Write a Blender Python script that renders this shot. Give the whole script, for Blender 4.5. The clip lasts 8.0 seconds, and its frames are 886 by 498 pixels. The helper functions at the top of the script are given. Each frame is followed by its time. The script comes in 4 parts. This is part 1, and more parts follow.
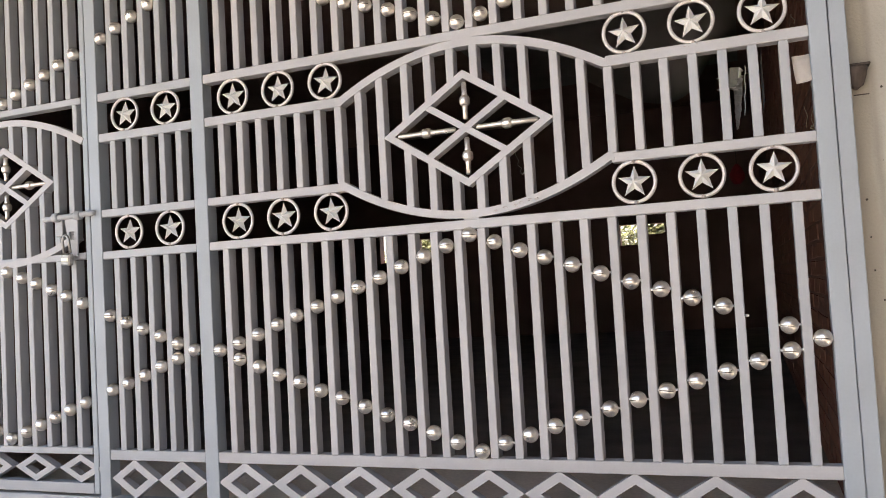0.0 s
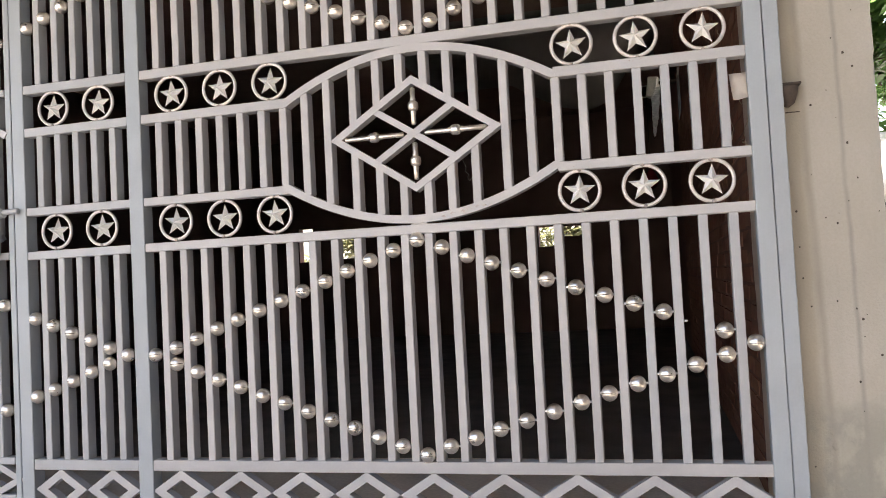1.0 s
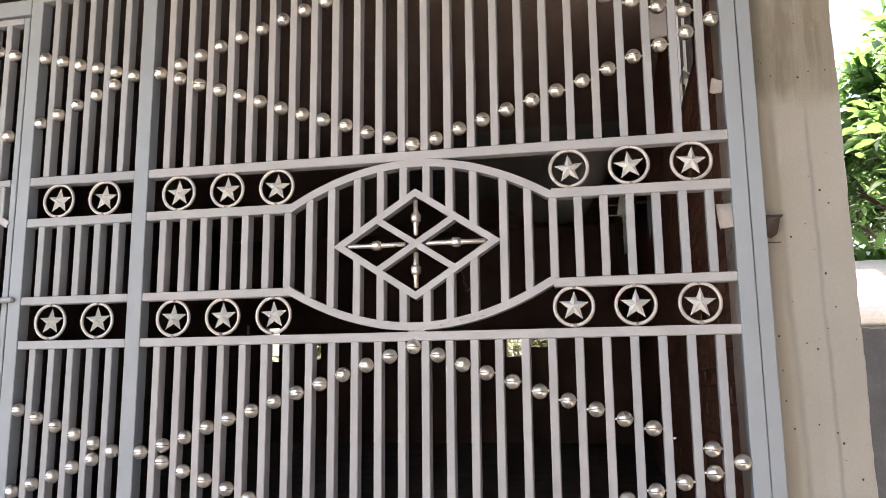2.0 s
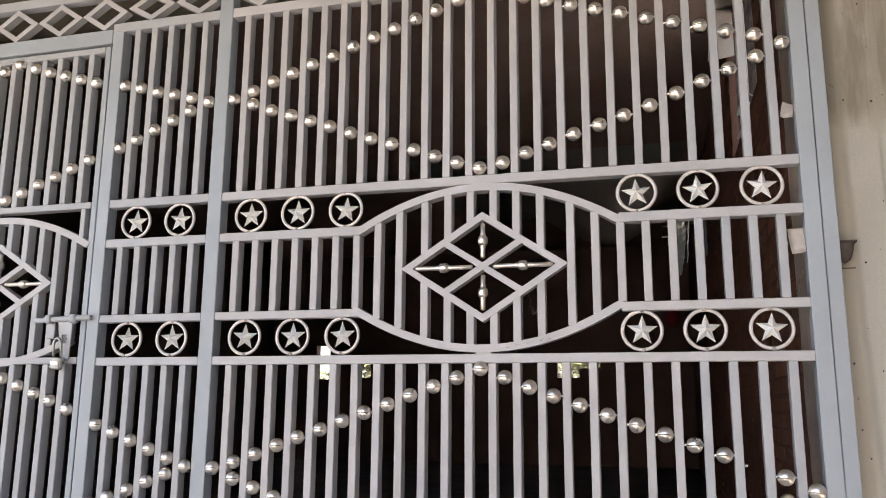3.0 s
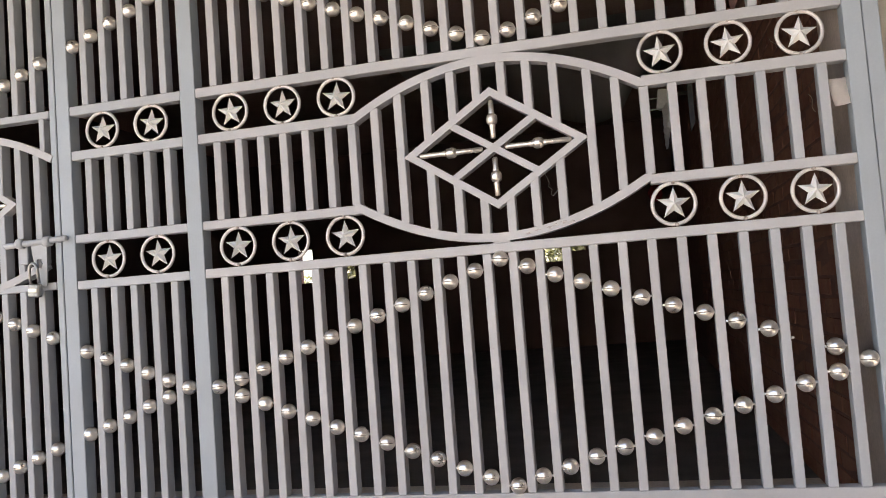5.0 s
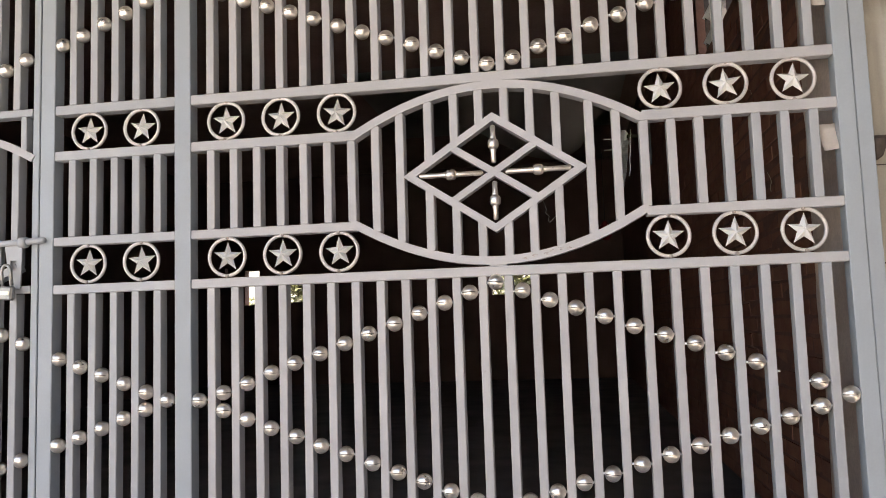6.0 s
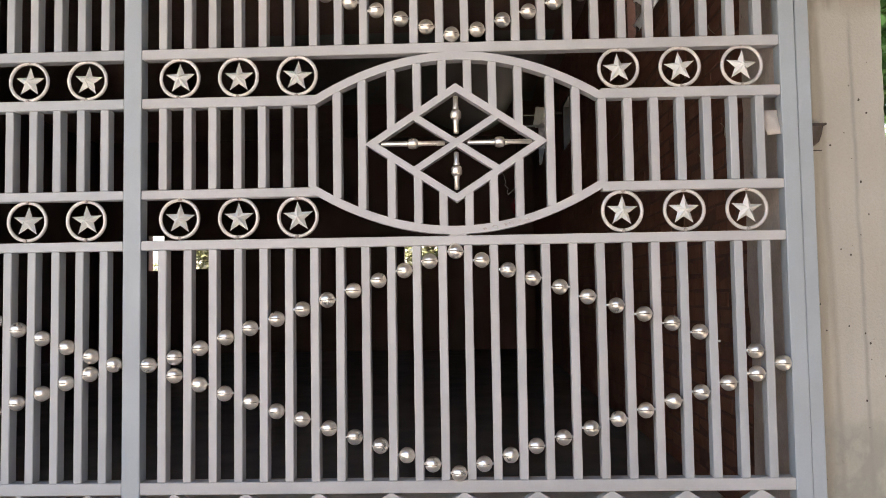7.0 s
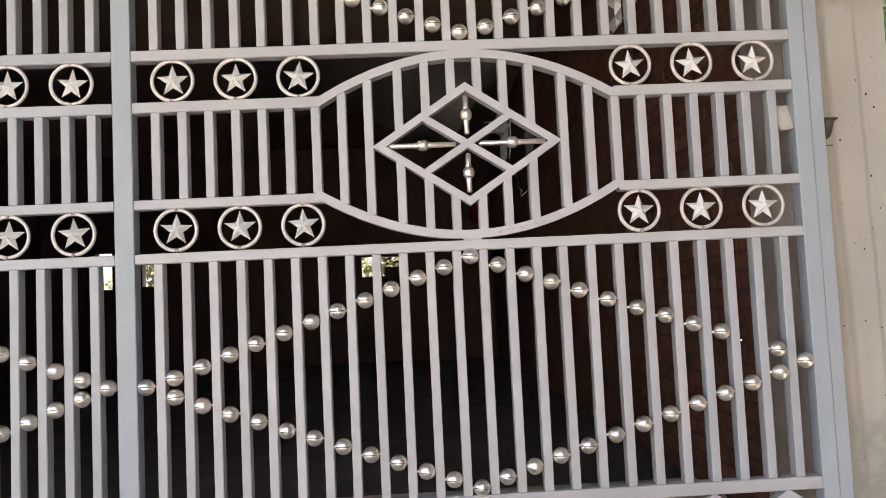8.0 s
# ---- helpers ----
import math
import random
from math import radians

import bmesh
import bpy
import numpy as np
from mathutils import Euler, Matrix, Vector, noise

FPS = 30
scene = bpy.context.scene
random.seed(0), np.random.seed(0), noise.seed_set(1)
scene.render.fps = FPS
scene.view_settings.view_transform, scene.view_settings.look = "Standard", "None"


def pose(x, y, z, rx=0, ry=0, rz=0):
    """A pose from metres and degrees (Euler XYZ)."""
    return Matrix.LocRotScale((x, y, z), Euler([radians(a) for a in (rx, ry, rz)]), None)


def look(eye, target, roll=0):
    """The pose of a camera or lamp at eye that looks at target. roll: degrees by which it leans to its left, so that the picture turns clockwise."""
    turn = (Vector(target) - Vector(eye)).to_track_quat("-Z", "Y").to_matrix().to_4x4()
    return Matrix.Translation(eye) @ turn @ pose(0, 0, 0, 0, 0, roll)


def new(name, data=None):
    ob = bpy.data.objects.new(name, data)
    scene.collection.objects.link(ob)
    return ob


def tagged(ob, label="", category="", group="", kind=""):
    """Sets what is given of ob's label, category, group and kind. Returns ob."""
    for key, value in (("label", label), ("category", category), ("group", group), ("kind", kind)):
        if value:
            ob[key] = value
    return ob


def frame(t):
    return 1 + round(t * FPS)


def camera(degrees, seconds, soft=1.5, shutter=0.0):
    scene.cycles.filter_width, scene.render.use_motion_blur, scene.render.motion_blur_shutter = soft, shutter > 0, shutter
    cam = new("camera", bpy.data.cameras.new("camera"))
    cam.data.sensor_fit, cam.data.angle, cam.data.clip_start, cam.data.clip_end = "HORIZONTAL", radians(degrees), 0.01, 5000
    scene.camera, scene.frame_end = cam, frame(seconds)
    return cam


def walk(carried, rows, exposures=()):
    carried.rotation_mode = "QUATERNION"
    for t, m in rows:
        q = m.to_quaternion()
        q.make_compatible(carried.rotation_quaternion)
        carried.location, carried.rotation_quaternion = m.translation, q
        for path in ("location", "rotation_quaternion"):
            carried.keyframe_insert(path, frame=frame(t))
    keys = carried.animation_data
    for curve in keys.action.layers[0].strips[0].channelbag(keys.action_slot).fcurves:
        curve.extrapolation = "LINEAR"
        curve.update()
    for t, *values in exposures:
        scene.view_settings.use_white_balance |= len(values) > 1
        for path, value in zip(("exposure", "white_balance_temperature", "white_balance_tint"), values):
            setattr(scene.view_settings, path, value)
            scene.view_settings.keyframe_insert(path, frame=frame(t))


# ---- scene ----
cam = camera(58.0, 8.0, soft=0.5, shutter=0.0)
PATH = [
    (0, (0.119, -0.161, 1.432), (-0.584, 1.709, 1.527), -3.3),
    (0.3, (0.096, -0.136, 1.426), (-0.575, 1.745, 1.514), -2.9),
    (0.5, (0.068, -0.145, 1.432), (-0.535, 1.76, 1.51), -2.7),
    (0.7, (0.052, -0.155, 1.427), (-0.503, 1.765, 1.503), -2.5),
    (1, (0.032, -0.202, 1.455), (-0.468, 1.732, 1.535), -3.0),
    (1.2, (0.019, -0.221, 1.434), (-0.501, 1.706, 1.561), -2.2),
    (1.5, (-0.015, -0.26, 1.445), (-0.484, 1.677, 1.607), -1.4),
    (1.8, (-0.041, -0.287, 1.451), (-0.47, 1.646, 1.731), -0.6),
    (2, (-0.054, -0.299, 1.463), (-0.45, 1.632, 1.801), -0.6),
    (2.2, (-0.064, -0.312, 1.472), (-0.453, 1.608, 1.873), -0.5),
    (3.3, (-0.132, -0.346, 1.47), (-0.665, 1.547, 1.832), 0.5),
    (3.5, (-0.148, -0.334, 1.473), (-0.67, 1.57, 1.795), 0.0),
    (3.8, (-0.182, -0.294, 1.476), (-0.672, 1.63, 1.713), -1.2),
    (4, (-0.2, -0.251, 1.463), (-0.701, 1.673, 1.678), -2.9),
    (4.2, (-0.214, -0.222, 1.468), (-0.732, 1.703, 1.629), -5.3),
    (4.5, (-0.229, -0.178, 1.469), (-0.731, 1.754, 1.6), -6.4),
    (4.7, (-0.24, -0.163, 1.487), (-0.733, 1.772, 1.599), -5.5),
    (5.8, (-0.409, -0.174, 1.472), (-0.768, 1.785, 1.658), -2.0),
    (6, (-0.435, -0.196, 1.465), (-0.737, 1.772, 1.654), -1.9),
    (6.2, (-0.46, -0.22, 1.454), (-0.718, 1.754, 1.639), -1.4),
    (6.5, (-0.512, -0.255, 1.474), (-0.686, 1.733, 1.617), -1.4),
    (6.8, (-0.557, -0.262, 1.466), (-0.688, 1.73, 1.599), -1.1),
    (7, (-0.602, -0.238, 1.459), (-0.661, 1.758, 1.571), -0.9),
    (7.2, (-0.642, -0.224, 1.46), (-0.726, 1.77, 1.588), -2.1),
    (7.5, (-0.711, -0.166, 1.453), (-0.76, 1.83, 1.57), -4.9),
    (7.7, (-0.749, -0.144, 1.458), (-0.734, 1.853, 1.569), -4.2),
    (8, (-0.8, -0.144, 1.456), (-0.719, 1.849, 1.59), -2.7),
]
walk(cam, [(t, look(eye, target, roll)) for t, eye, target, roll in PATH], [(t, e, k, 14) for t, e, k in ((0.0, 2.45, 7270), (1.0, 2.45, 7270), (2.0, 2.36, 7130), (3.5, 2.36, 6930), (4.5, 2.36, 7180), (6.0, 2.36, 7270), (8.0, 2.43, 7270))])

# ---- light ----
SUN_ELEV, SUN_TURN = 75.0, -8.0   # sun stands high behind the building
world = bpy.data.worlds.new("sky")
scene.world = world
world.use_nodes = True
wn, wl = world.node_tree.nodes, world.node_tree.links
sky = wn.new("ShaderNodeTexSky")
sky.sky_type = "NISHITA"
sky.sun_disc = False
sky.sun_elevation = radians(SUN_ELEV)
sky.sun_rotation = radians(SUN_TURN)
sky.dust_density = 3.0
wn["Background"].inputs["Strength"].default_value = 0.15
wl.new(sky.outputs["Color"], wn["Background"].inputs["Color"])
sun_data = bpy.data.lights.new("sun", "SUN")
sun_data.energy, sun_data.angle, sun_data.color = 4.0, radians(0.6), (1.0, 0.95, 0.86)
sun = new("sun", sun_data)
sun_way = Vector((math.sin(radians(SUN_TURN)) * math.cos(radians(SUN_ELEV)), math.cos(radians(SUN_TURN)) * math.cos(radians(SUN_ELEV)), math.sin(radians(SUN_ELEV))))
sun.matrix_world = look(sun_way * 30, (0, 0, 0))


# ---- materials ----
def material(name, colour, rough=0.6, metal=0.0, second=None, scale=6.0, amount=0.5, grain=120.0, bump=0.15, spots=None, spot_scale=9.0, spot_cut=0.66, spread=0.0, coat=0.0, trans=0.0, streak=False, speck=0.35):
    """Two scales of colour change, an optional stain with its own shape, fine relief."""
    m = bpy.data.materials.new(name)
    m.use_nodes = True
    n, l = m.node_tree.nodes, m.node_tree.links
    b = n["Principled BSDF"]
    geo = n.new("ShaderNodeNewGeometry")
    big = n.new("ShaderNodeTexNoise")
    big.inputs["Scale"].default_value, big.inputs["Detail"].default_value = scale, 5
    if streak:
        mp = n.new("ShaderNodeMapping")
        mp.inputs["Scale"].default_value = (1.0, 1.0, 0.09)
        l.new(geo.outputs["Position"], mp.inputs["Vector"])
        l.new(mp.outputs["Vector"], big.inputs["Vector"])
    else:
        l.new(geo.outputs["Position"], big.inputs["Vector"])
    fine = n.new("ShaderNodeTexNoise")
    fine.inputs["Scale"].default_value, fine.inputs["Detail"].default_value = grain, 3
    l.new(geo.outputs["Position"], fine.inputs["Vector"])
    ramp = n.new("ShaderNodeMapRange")
    ramp.inputs["From Min"].default_value, ramp.inputs["From Max"].default_value = 0.35, 0.68
    ramp.inputs["To Max"].default_value = amount
    l.new(big.outputs["Fac"], ramp.inputs["Value"])
    mix = n.new("ShaderNodeMix")
    mix.data_type = "RGBA"
    mix.inputs[6].default_value = (*colour, 1)
    mix.inputs[7].default_value = (*(second or [c * 0.7 for c in colour]), 1)
    l.new(ramp.outputs["Result"], mix.inputs[0])
    out = mix.outputs[2]
    tone = n.new("ShaderNodeMix")
    tone.data_type, tone.blend_type = "RGBA", "MULTIPLY"
    tone.inputs[0].default_value = speck
    l.new(out, tone.inputs[6])
    l.new(fine.outputs["Fac"], tone.inputs[7])
    gain = n.new("ShaderNodeMix")
    gain.data_type, gain.blend_type = "RGBA", "MULTIPLY"
    gain.inputs[0].default_value = 1.0
    gain.inputs[7].default_value = (*[1 / (1 - speck / 2)] * 3, 1)
    l.new(tone.outputs[2], gain.inputs[6])
    out = gain.outputs[2]
    if spread:
        info = n.new("ShaderNodeObjectInfo")
        hsv = n.new("ShaderNodeHueSaturation")
        rng = n.new("ShaderNodeMapRange")
        rng.inputs["To Min"].default_value, rng.inputs["To Max"].default_value = 1 - spread, 1 + spread
        l.new(info.outputs["Random"], rng.inputs["Value"])
        l.new(rng.outputs["Result"], hsv.inputs["Value"])
        l.new(out, hsv.inputs["Color"])
        out = hsv.outputs["Color"]
    if spots:
        sn = n.new("ShaderNodeTexNoise")
        sn.inputs["Scale"].default_value, sn.inputs["Detail"].default_value, sn.inputs["Roughness"].default_value = spot_scale, 8, 0.7
        l.new(geo.outputs["Position"], sn.inputs["Vector"])
        sr = n.new("ShaderNodeMapRange")
        sr.inputs["From Min"].default_value, sr.inputs["From Max"].default_value = spot_cut, spot_cut + 0.08
        l.new(sn.outputs["Fac"], sr.inputs["Value"])
        sm = n.new("ShaderNodeMix")
        sm.data_type = "RGBA"
        sm.inputs[7].default_value = (*spots, 1)
        l.new(sr.outputs["Result"], sm.inputs[0])
        l.new(out, sm.inputs[6])
        out = sm.outputs[2]
    l.new(out, b.inputs["Base Color"])
    rr = n.new("ShaderNodeMapRange")
    rr.inputs["To Min"].default_value, rr.inputs["To Max"].default_value = max(rough - 0.1, 0.03), min(rough + 0.12, 1)
    l.new(big.outputs["Fac"], rr.inputs["Value"])
    l.new(rr.outputs["Result"], b.inputs["Roughness"])
    b.inputs["Metallic"].default_value = metal
    b.inputs["Coat Weight"].default_value = coat
    if trans:
        b.inputs["Transmission Weight"].default_value = trans
    if bump:
        add = n.new("ShaderNodeMath")
        add.operation = "ADD"
        l.new(big.outputs["Fac"], add.inputs[0])
        l.new(fine.outputs["Fac"], add.inputs[1])
        bp = n.new("ShaderNodeBump")
        bp.inputs["Strength"].default_value, bp.inputs["Distance"].default_value = bump, 0.004
        l.new(add.outputs[0], bp.inputs["Height"])
        l.new(bp.outputs["Normal"], b.inputs["Normal"])
    return m


BLUEPAINT = material("blue_grey_enamel", (0.365, 0.40, 0.425), 0.40, 0, (0.33, 0.352, 0.362), 6, 0.6, 160, 0.05, (0.24, 0.20, 0.17), 14, 0.76, 0.03, speck=0.10)
PAINT = material("grey_enamel", (0.476, 0.462, 0.458), 0.42, 0, (0.406, 0.392, 0.386), 7, 0.6, 160, 0.06, (0.33, 0.265, 0.23), 16, 0.69, 0.05, speck=0.10)
# same grey enamel with a cooler light put into its colour
PAINT_COOL_LIGHT = material("grey_enamel_cool_light", (0.425, 0.432, 0.440), 0.42, 0, (0.372, 0.372, 0.372), 7, 0.6, 160, 0.06, (0.30, 0.255, 0.225), 16, 0.72, 0.05, speck=0.10)
STEEL = material("brushed_steel", (0.93, 0.85, 0.755), 0.30, 1.0, (0.82, 0.73, 0.63), 30, 0.5, 300, 0.03, (0.42, 0.32, 0.20), 26, 0.70, 0.10)
BRASS = material("tarnished_steel", (0.84, 0.76, 0.68), 0.30, 0.85, (0.64, 0.55, 0.47), 40, 0.6, 300, 0.06)
SILVER = material("silver_paint", (0.97, 0.95, 0.915), 0.20, 0.20, (0.92, 0.90, 0.865), 7, 0.2, 260, 0.0, None, 9, 0.66, 0.05, speck=0.04)
RINGPAINT = material("dull_silver_paint", (0.69, 0.635, 0.60), 0.38, 0.35, (0.62, 0.56, 0.52), 40, 0.6, 260, 0.10, (0.36, 0.27, 0.22), 30, 0.68, 0.06)
BURN = material("faded_weld_burn", (0.475, 0.435, 0.42), 0.55, 0.0, (0.38, 0.31, 0.275), 90, 0.7, 300, 0.2)
WELDMARK = material("weld_burn", (0.50, 0.44, 0.40), 0.50, 0.3, (0.34, 0.27, 0.22), 120, 0.8, 300, 0.4)
SEAM_REFLECTION = material("seam_dark_reflection", (0.20, 0.17, 0.14), 0.5, 0.7, (0.12, 0.10, 0.08), 90, 0.7, 300, 0.2)
GAP_LINING_DARK = material("gap_lining_dark", (0.035, 0.03, 0.027), 0.95, 0.0, (0.022, 0.019, 0.017), 20, 0.7, 200, 0.3)
RUST = material("rusty_iron", (0.10, 0.075, 0.06), 0.75, 0.3, (0.05, 0.04, 0.035), 30, 0.8, 200, 0.3)
BANDMETAL = material("pale_brass", (0.80, 0.74, 0.62), 0.35, 0.85, (0.62, 0.55, 0.44), 60, 0.6, 300, 0.05)
LOCK = material("lock_metal", (0.40, 0.385, 0.36), 0.38, 0.9, (0.22, 0.205, 0.185), 60, 0.6, 300, 0.08)
# dark so that the added canopy throws little light back
CANOPY_DARK = material("unseen_canopy_dark", (0.15, 0.145, 0.135), 0.85, 0, (0.09, 0.087, 0.08), 4, 0.7, 60, 0.3)
REDCLOTH = material("red_cloth", (0.30, 0.02, 0.03), 0.8, 0, (0.18, 0.012, 0.02), 14, 0.7, 200, 0.3)
GLOW_SHEET = material("grey_glow_sheet", (0.36, 0.34, 0.325), 0.55, 0, (0.30, 0.28, 0.265), 3, 0.6, 120, 0.10)
SHEET = material("dusty_sheet", (0.62, 0.56, 0.50), 0.85, 0, (0.50, 0.44, 0.38), 6, 0.7, 120, 0.2)
BRICK = material("dark_brick", (0.262, 0.118, 0.074), 0.85, 0, (0.190, 0.082, 0.052), 9, 0.8, 90, 0.5, (0.30, 0.19, 0.13), 7, 0.64, 0.10)
MORTAR = material("mortar", (0.185, 0.093, 0.064), 0.95, 0, (0.14, 0.070, 0.050), 20, 0.7, 90, 0.5)
DARKWALL = material("dim_wall", (0.17, 0.105, 0.088), 0.8, 0, (0.115, 0.072, 0.06), 3, 0.7, 60, 0.25)
SLAB = material("ceiling_concrete", (0.35, 0.25, 0.205), 0.85, 0, (0.28, 0.20, 0.165), 3, 0.7, 50, 0.3)
# one floor in two colours: pale where light falls in, dark beyond
FLOOR_LIT = material("cement_floor_lit", (0.76, 0.68, 0.575), 0.7, 0, (0.66, 0.59, 0.495), 4, 0.8, 70, 0.25)
FLOOR_SHADE = material("floor_shade", (0.17, 0.15, 0.13), 0.9, 0, (0.10, 0.088, 0.078), 4, 0.8, 70, 0.4)
ROAD = material("concrete_road", (0.31, 0.292, 0.268), 0.9, 0, (0.26, 0.245, 0.225), 3, 0.7, 60, 0.4)
WHITEWASH = material("white_wash", (0.80, 0.78, 0.74), 0.8, 0, (0.66, 0.63, 0.58), 5, 0.6, 70, 0.2)
GREYWALL = material("grey_block_wall", (0.10, 0.096, 0.09), 0.9, 0, (0.06, 0.058, 0.055), 6, 0.7, 60, 0.4)
PAPER = material("old_paper", (0.92, 0.85, 0.78), 0.9, 0, (0.86, 0.78, 0.70), 12, 0.5, 200, 0.1, speck=0.12)
STRAW = material("straw", (0.55, 0.47, 0.34), 0.8, 0, (0.42, 0.35, 0.24), 30, 0.6, 200, 0.1)
BARK = material("bark", (0.14, 0.10, 0.07), 0.9, 0, (0.08, 0.06, 0.045), 20, 0.7, 80, 0.6)
# plaster with the light on the pillar's inner face in its colour
JAMB_LIT = material("jamb_plaster_lit", (0.68, 0.575, 0.495), 0.9, 0, (0.54, 0.44, 0.37), 9, 0.7, 90, 0.4, (0.24, 0.18, 0.14), 16, 0.66)
PLASTIC = material("white_plastic", (0.88, 0.87, 0.84), 0.5, 0, (0.6, 0.58, 0.55), 20, 0.4, 200, 0.05)


def leaf_material(name, dark, light, through_colour, share):
    m = bpy.data.materials.new(name)
    m.use_nodes = True
    n, l = m.node_tree.nodes, m.node_tree.links
    b = n["Principled BSDF"]
    geo = n.new("ShaderNodeNewGeometry")
    ramp = n.new("ShaderNodeValToRGB")
    ramp.color_ramp.elements[0].color = (*dark, 1)
    ramp.color_ramp.elements[1].color = (*light, 1)
    l.new(geo.outputs["Random Per Island"], ramp.inputs["Fac"])
    l.new(ramp.outputs["Color"], b.inputs["Base Color"])
    b.inputs["Roughness"].default_value = 0.22
    b.inputs["Specular IOR Level"].default_value = 0.8
    tl = n.new("ShaderNodeBsdfTranslucent")
    tl.inputs["Color"].default_value = (*through_colour, 1)
    mix = n.new("ShaderNodeMixShader")
    mix.inputs["Fac"].default_value = share
    l.new(b.outputs["BSDF"], mix.inputs[1])
    l.new(tl.outputs["BSDF"], mix.inputs[2])
    l.new(mix.outputs["Shader"], n["Material Output"].inputs["Surface"])
    return m


LEAF = leaf_material("leaf", (0.030, 0.085, 0.030), (0.080, 0.170, 0.060), (0.30, 0.53, 0.15), 0.38)
PALELEAF = leaf_material("pale_leaf", (0.06, 0.075, 0.035), (0.16, 0.17, 0.10), (0.42, 0.44, 0.24), 0.30)


def cement_material():
    """Lime-washed cement: broad trowel clouds, narrow runs of water, a duller upper coat, grit."""
    m = bpy.data.materials.new("cement_wash")
    m.use_nodes = True
    n, l = m.node_tree.nodes, m.node_tree.links
    b = n["Principled BSDF"]
    geo = n.new("ShaderNodeNewGeometry")

    def tex(scale, detail, stretch, rough=0.55):
        mp = n.new("ShaderNodeMapping")
        mp.inputs["Scale"].default_value = stretch
        l.new(geo.outputs["Position"], mp.inputs["Vector"])
        t = n.new("ShaderNodeTexNoise")
        t.inputs["Scale"].default_value, t.inputs["Detail"].default_value, t.inputs["Roughness"].default_value = scale, detail, rough
        l.new(mp.outputs["Vector"], t.inputs["Vector"])
        return t.outputs["Fac"]

    def span(v, lo, hi, a=0.0, z=1.0):
        r = n.new("ShaderNodeMapRange")
        for key, val in (("From Min", lo), ("From Max", hi), ("To Min", a), ("To Max", z)):
            r.inputs[key].default_value = val
        l.new(v, r.inputs["Value"])
        return r.outputs["Result"]

    def mix(f, a, c, kind="MIX"):
        x = n.new("ShaderNodeMix")
        x.data_type, x.blend_type = "RGBA", kind
        l.new(f, x.inputs[0])
        if isinstance(a, tuple):
            x.inputs[6].default_value = (*a, 1)
        else:
            l.new(a, x.inputs[6])
        x.inputs[7].default_value = (*c, 1)
        return x.outputs[2]

    cloud, runs, hair, blot, grit = tex(4.5, 4, (1, 1, 0.6)), tex(16, 3, (1, 1, 0.05)), tex(60, 3, (1, 1, 0.03)), tex(13, 6, (1, 1, 0.55), 0.65), tex(160, 3, (1, 1, 1))
    sep = n.new("ShaderNodeSeparateXYZ")
    l.new(geo.outputs["Position"], sep.inputs[0])
    edge = n.new("ShaderNodeMath")
    edge.operation = "MULTIPLY_ADD"
    edge.inputs[1].default_value = 0.24
    l.new(cloud, edge.inputs[0])
    l.new(sep.outputs["Z"], edge.inputs[2])
    X, Z = sep.outputs["X"], sep.outputs["Z"]

    def sum_of(a, k, c2):
        """a * k + c2, where c2 is a value or a socket."""
        x = n.new("ShaderNodeMath")
        x.operation = "MULTIPLY_ADD"
        l.new(a, x.inputs[0])
        x.inputs[1].default_value = k
        if isinstance(c2, float):
            x.inputs[2].default_value = c2
        else:
            l.new(c2, x.inputs[2])
        return x.outputs[0]

    def times(a, c2):
        x = n.new("ShaderNodeMath")
        x.operation = "MULTIPLY"
        l.new(a, x.inputs[0])
        l.new(c2, x.inputs[1])
        return x.outputs[0]

    def line(x0, lean, half, soft):
        """1 on a run of water down the face at x0, wavering, fading to both sides."""
        off = sum_of(wave, 0.022, sum_of(Z, lean, sum_of(X, 1.0, -x0 - 0.011)))
        x = n.new("ShaderNodeMath")
        x.operation = "ABSOLUTE"
        l.new(off, x.inputs[0])
        return span(x.outputs[0], half, half + soft, 1.0, 0.0)

    wave = tex(5.0, 3, (0.0, 0.0, 1.0))
    patch = tex(7.0, 5, (1, 1, 0.7), 0.6)
    low = times(span(sum_of(patch, 0.55, Z), 1.30, 1.42, 1.0, 0.0), span(patch, 0.44, 0.52, 0.35, 1.0))
    high = span(edge.outputs[0], 2.38, 2.46)
    under = span(Z, 2.20, 2.30, 1.0, 0.0)
    c = mix(span(cloud, 0.34, 0.70, 0.0, 0.7), (0.470, 0.438, 0.378), (0.399, 0.368, 0.309))
    c = mix(span(runs, 0.52, 0.70, 0.0, 0.16), c, (0.329, 0.306, 0.256))
    c = mix(span(sum_of(wave, 0.05, X), 0.468, 0.488, 0.55, 0.0), c, (0.363, 0.310, 0.228))
    drip = tex(20, 3, (1, 1, 0.13), 0.6)
    c = mix(times(high, span(cloud, 0.30, 0.70, 1.0, 0.8)), c, (0.300, 0.258, 0.198))
    c = mix(times(high, span(runs, 0.46, 0.58, 0.0, 0.75)), c, (0.400, 0.355, 0.285))
    c = mix(times(high, span(drip, 0.53, 0.62, 0.0, 0.70)), c, (0.235, 0.200, 0.150))
    c = mix(times(high, span(drip, 0.36, 0.44, 0.65, 0.0)), c, (0.440, 0.400, 0.335))
    c = mix(times(high, span(sum_of(drip, 0.09, X), 0.462, 0.500, 0.75, 0.0)), c, (0.215, 0.190, 0.138))
    c = mix(times(high, span(hair, 0.56, 0.70, 0.0, 0.45)), c, (0.197, 0.176, 0.139))
    c = mix(times(times(line(0.567, 0.010, 0.0015, 0.007), under), span(wave, 0.25, 0.6, 0.85, 0.45)), c, (0.275, 0.259, 0.227))
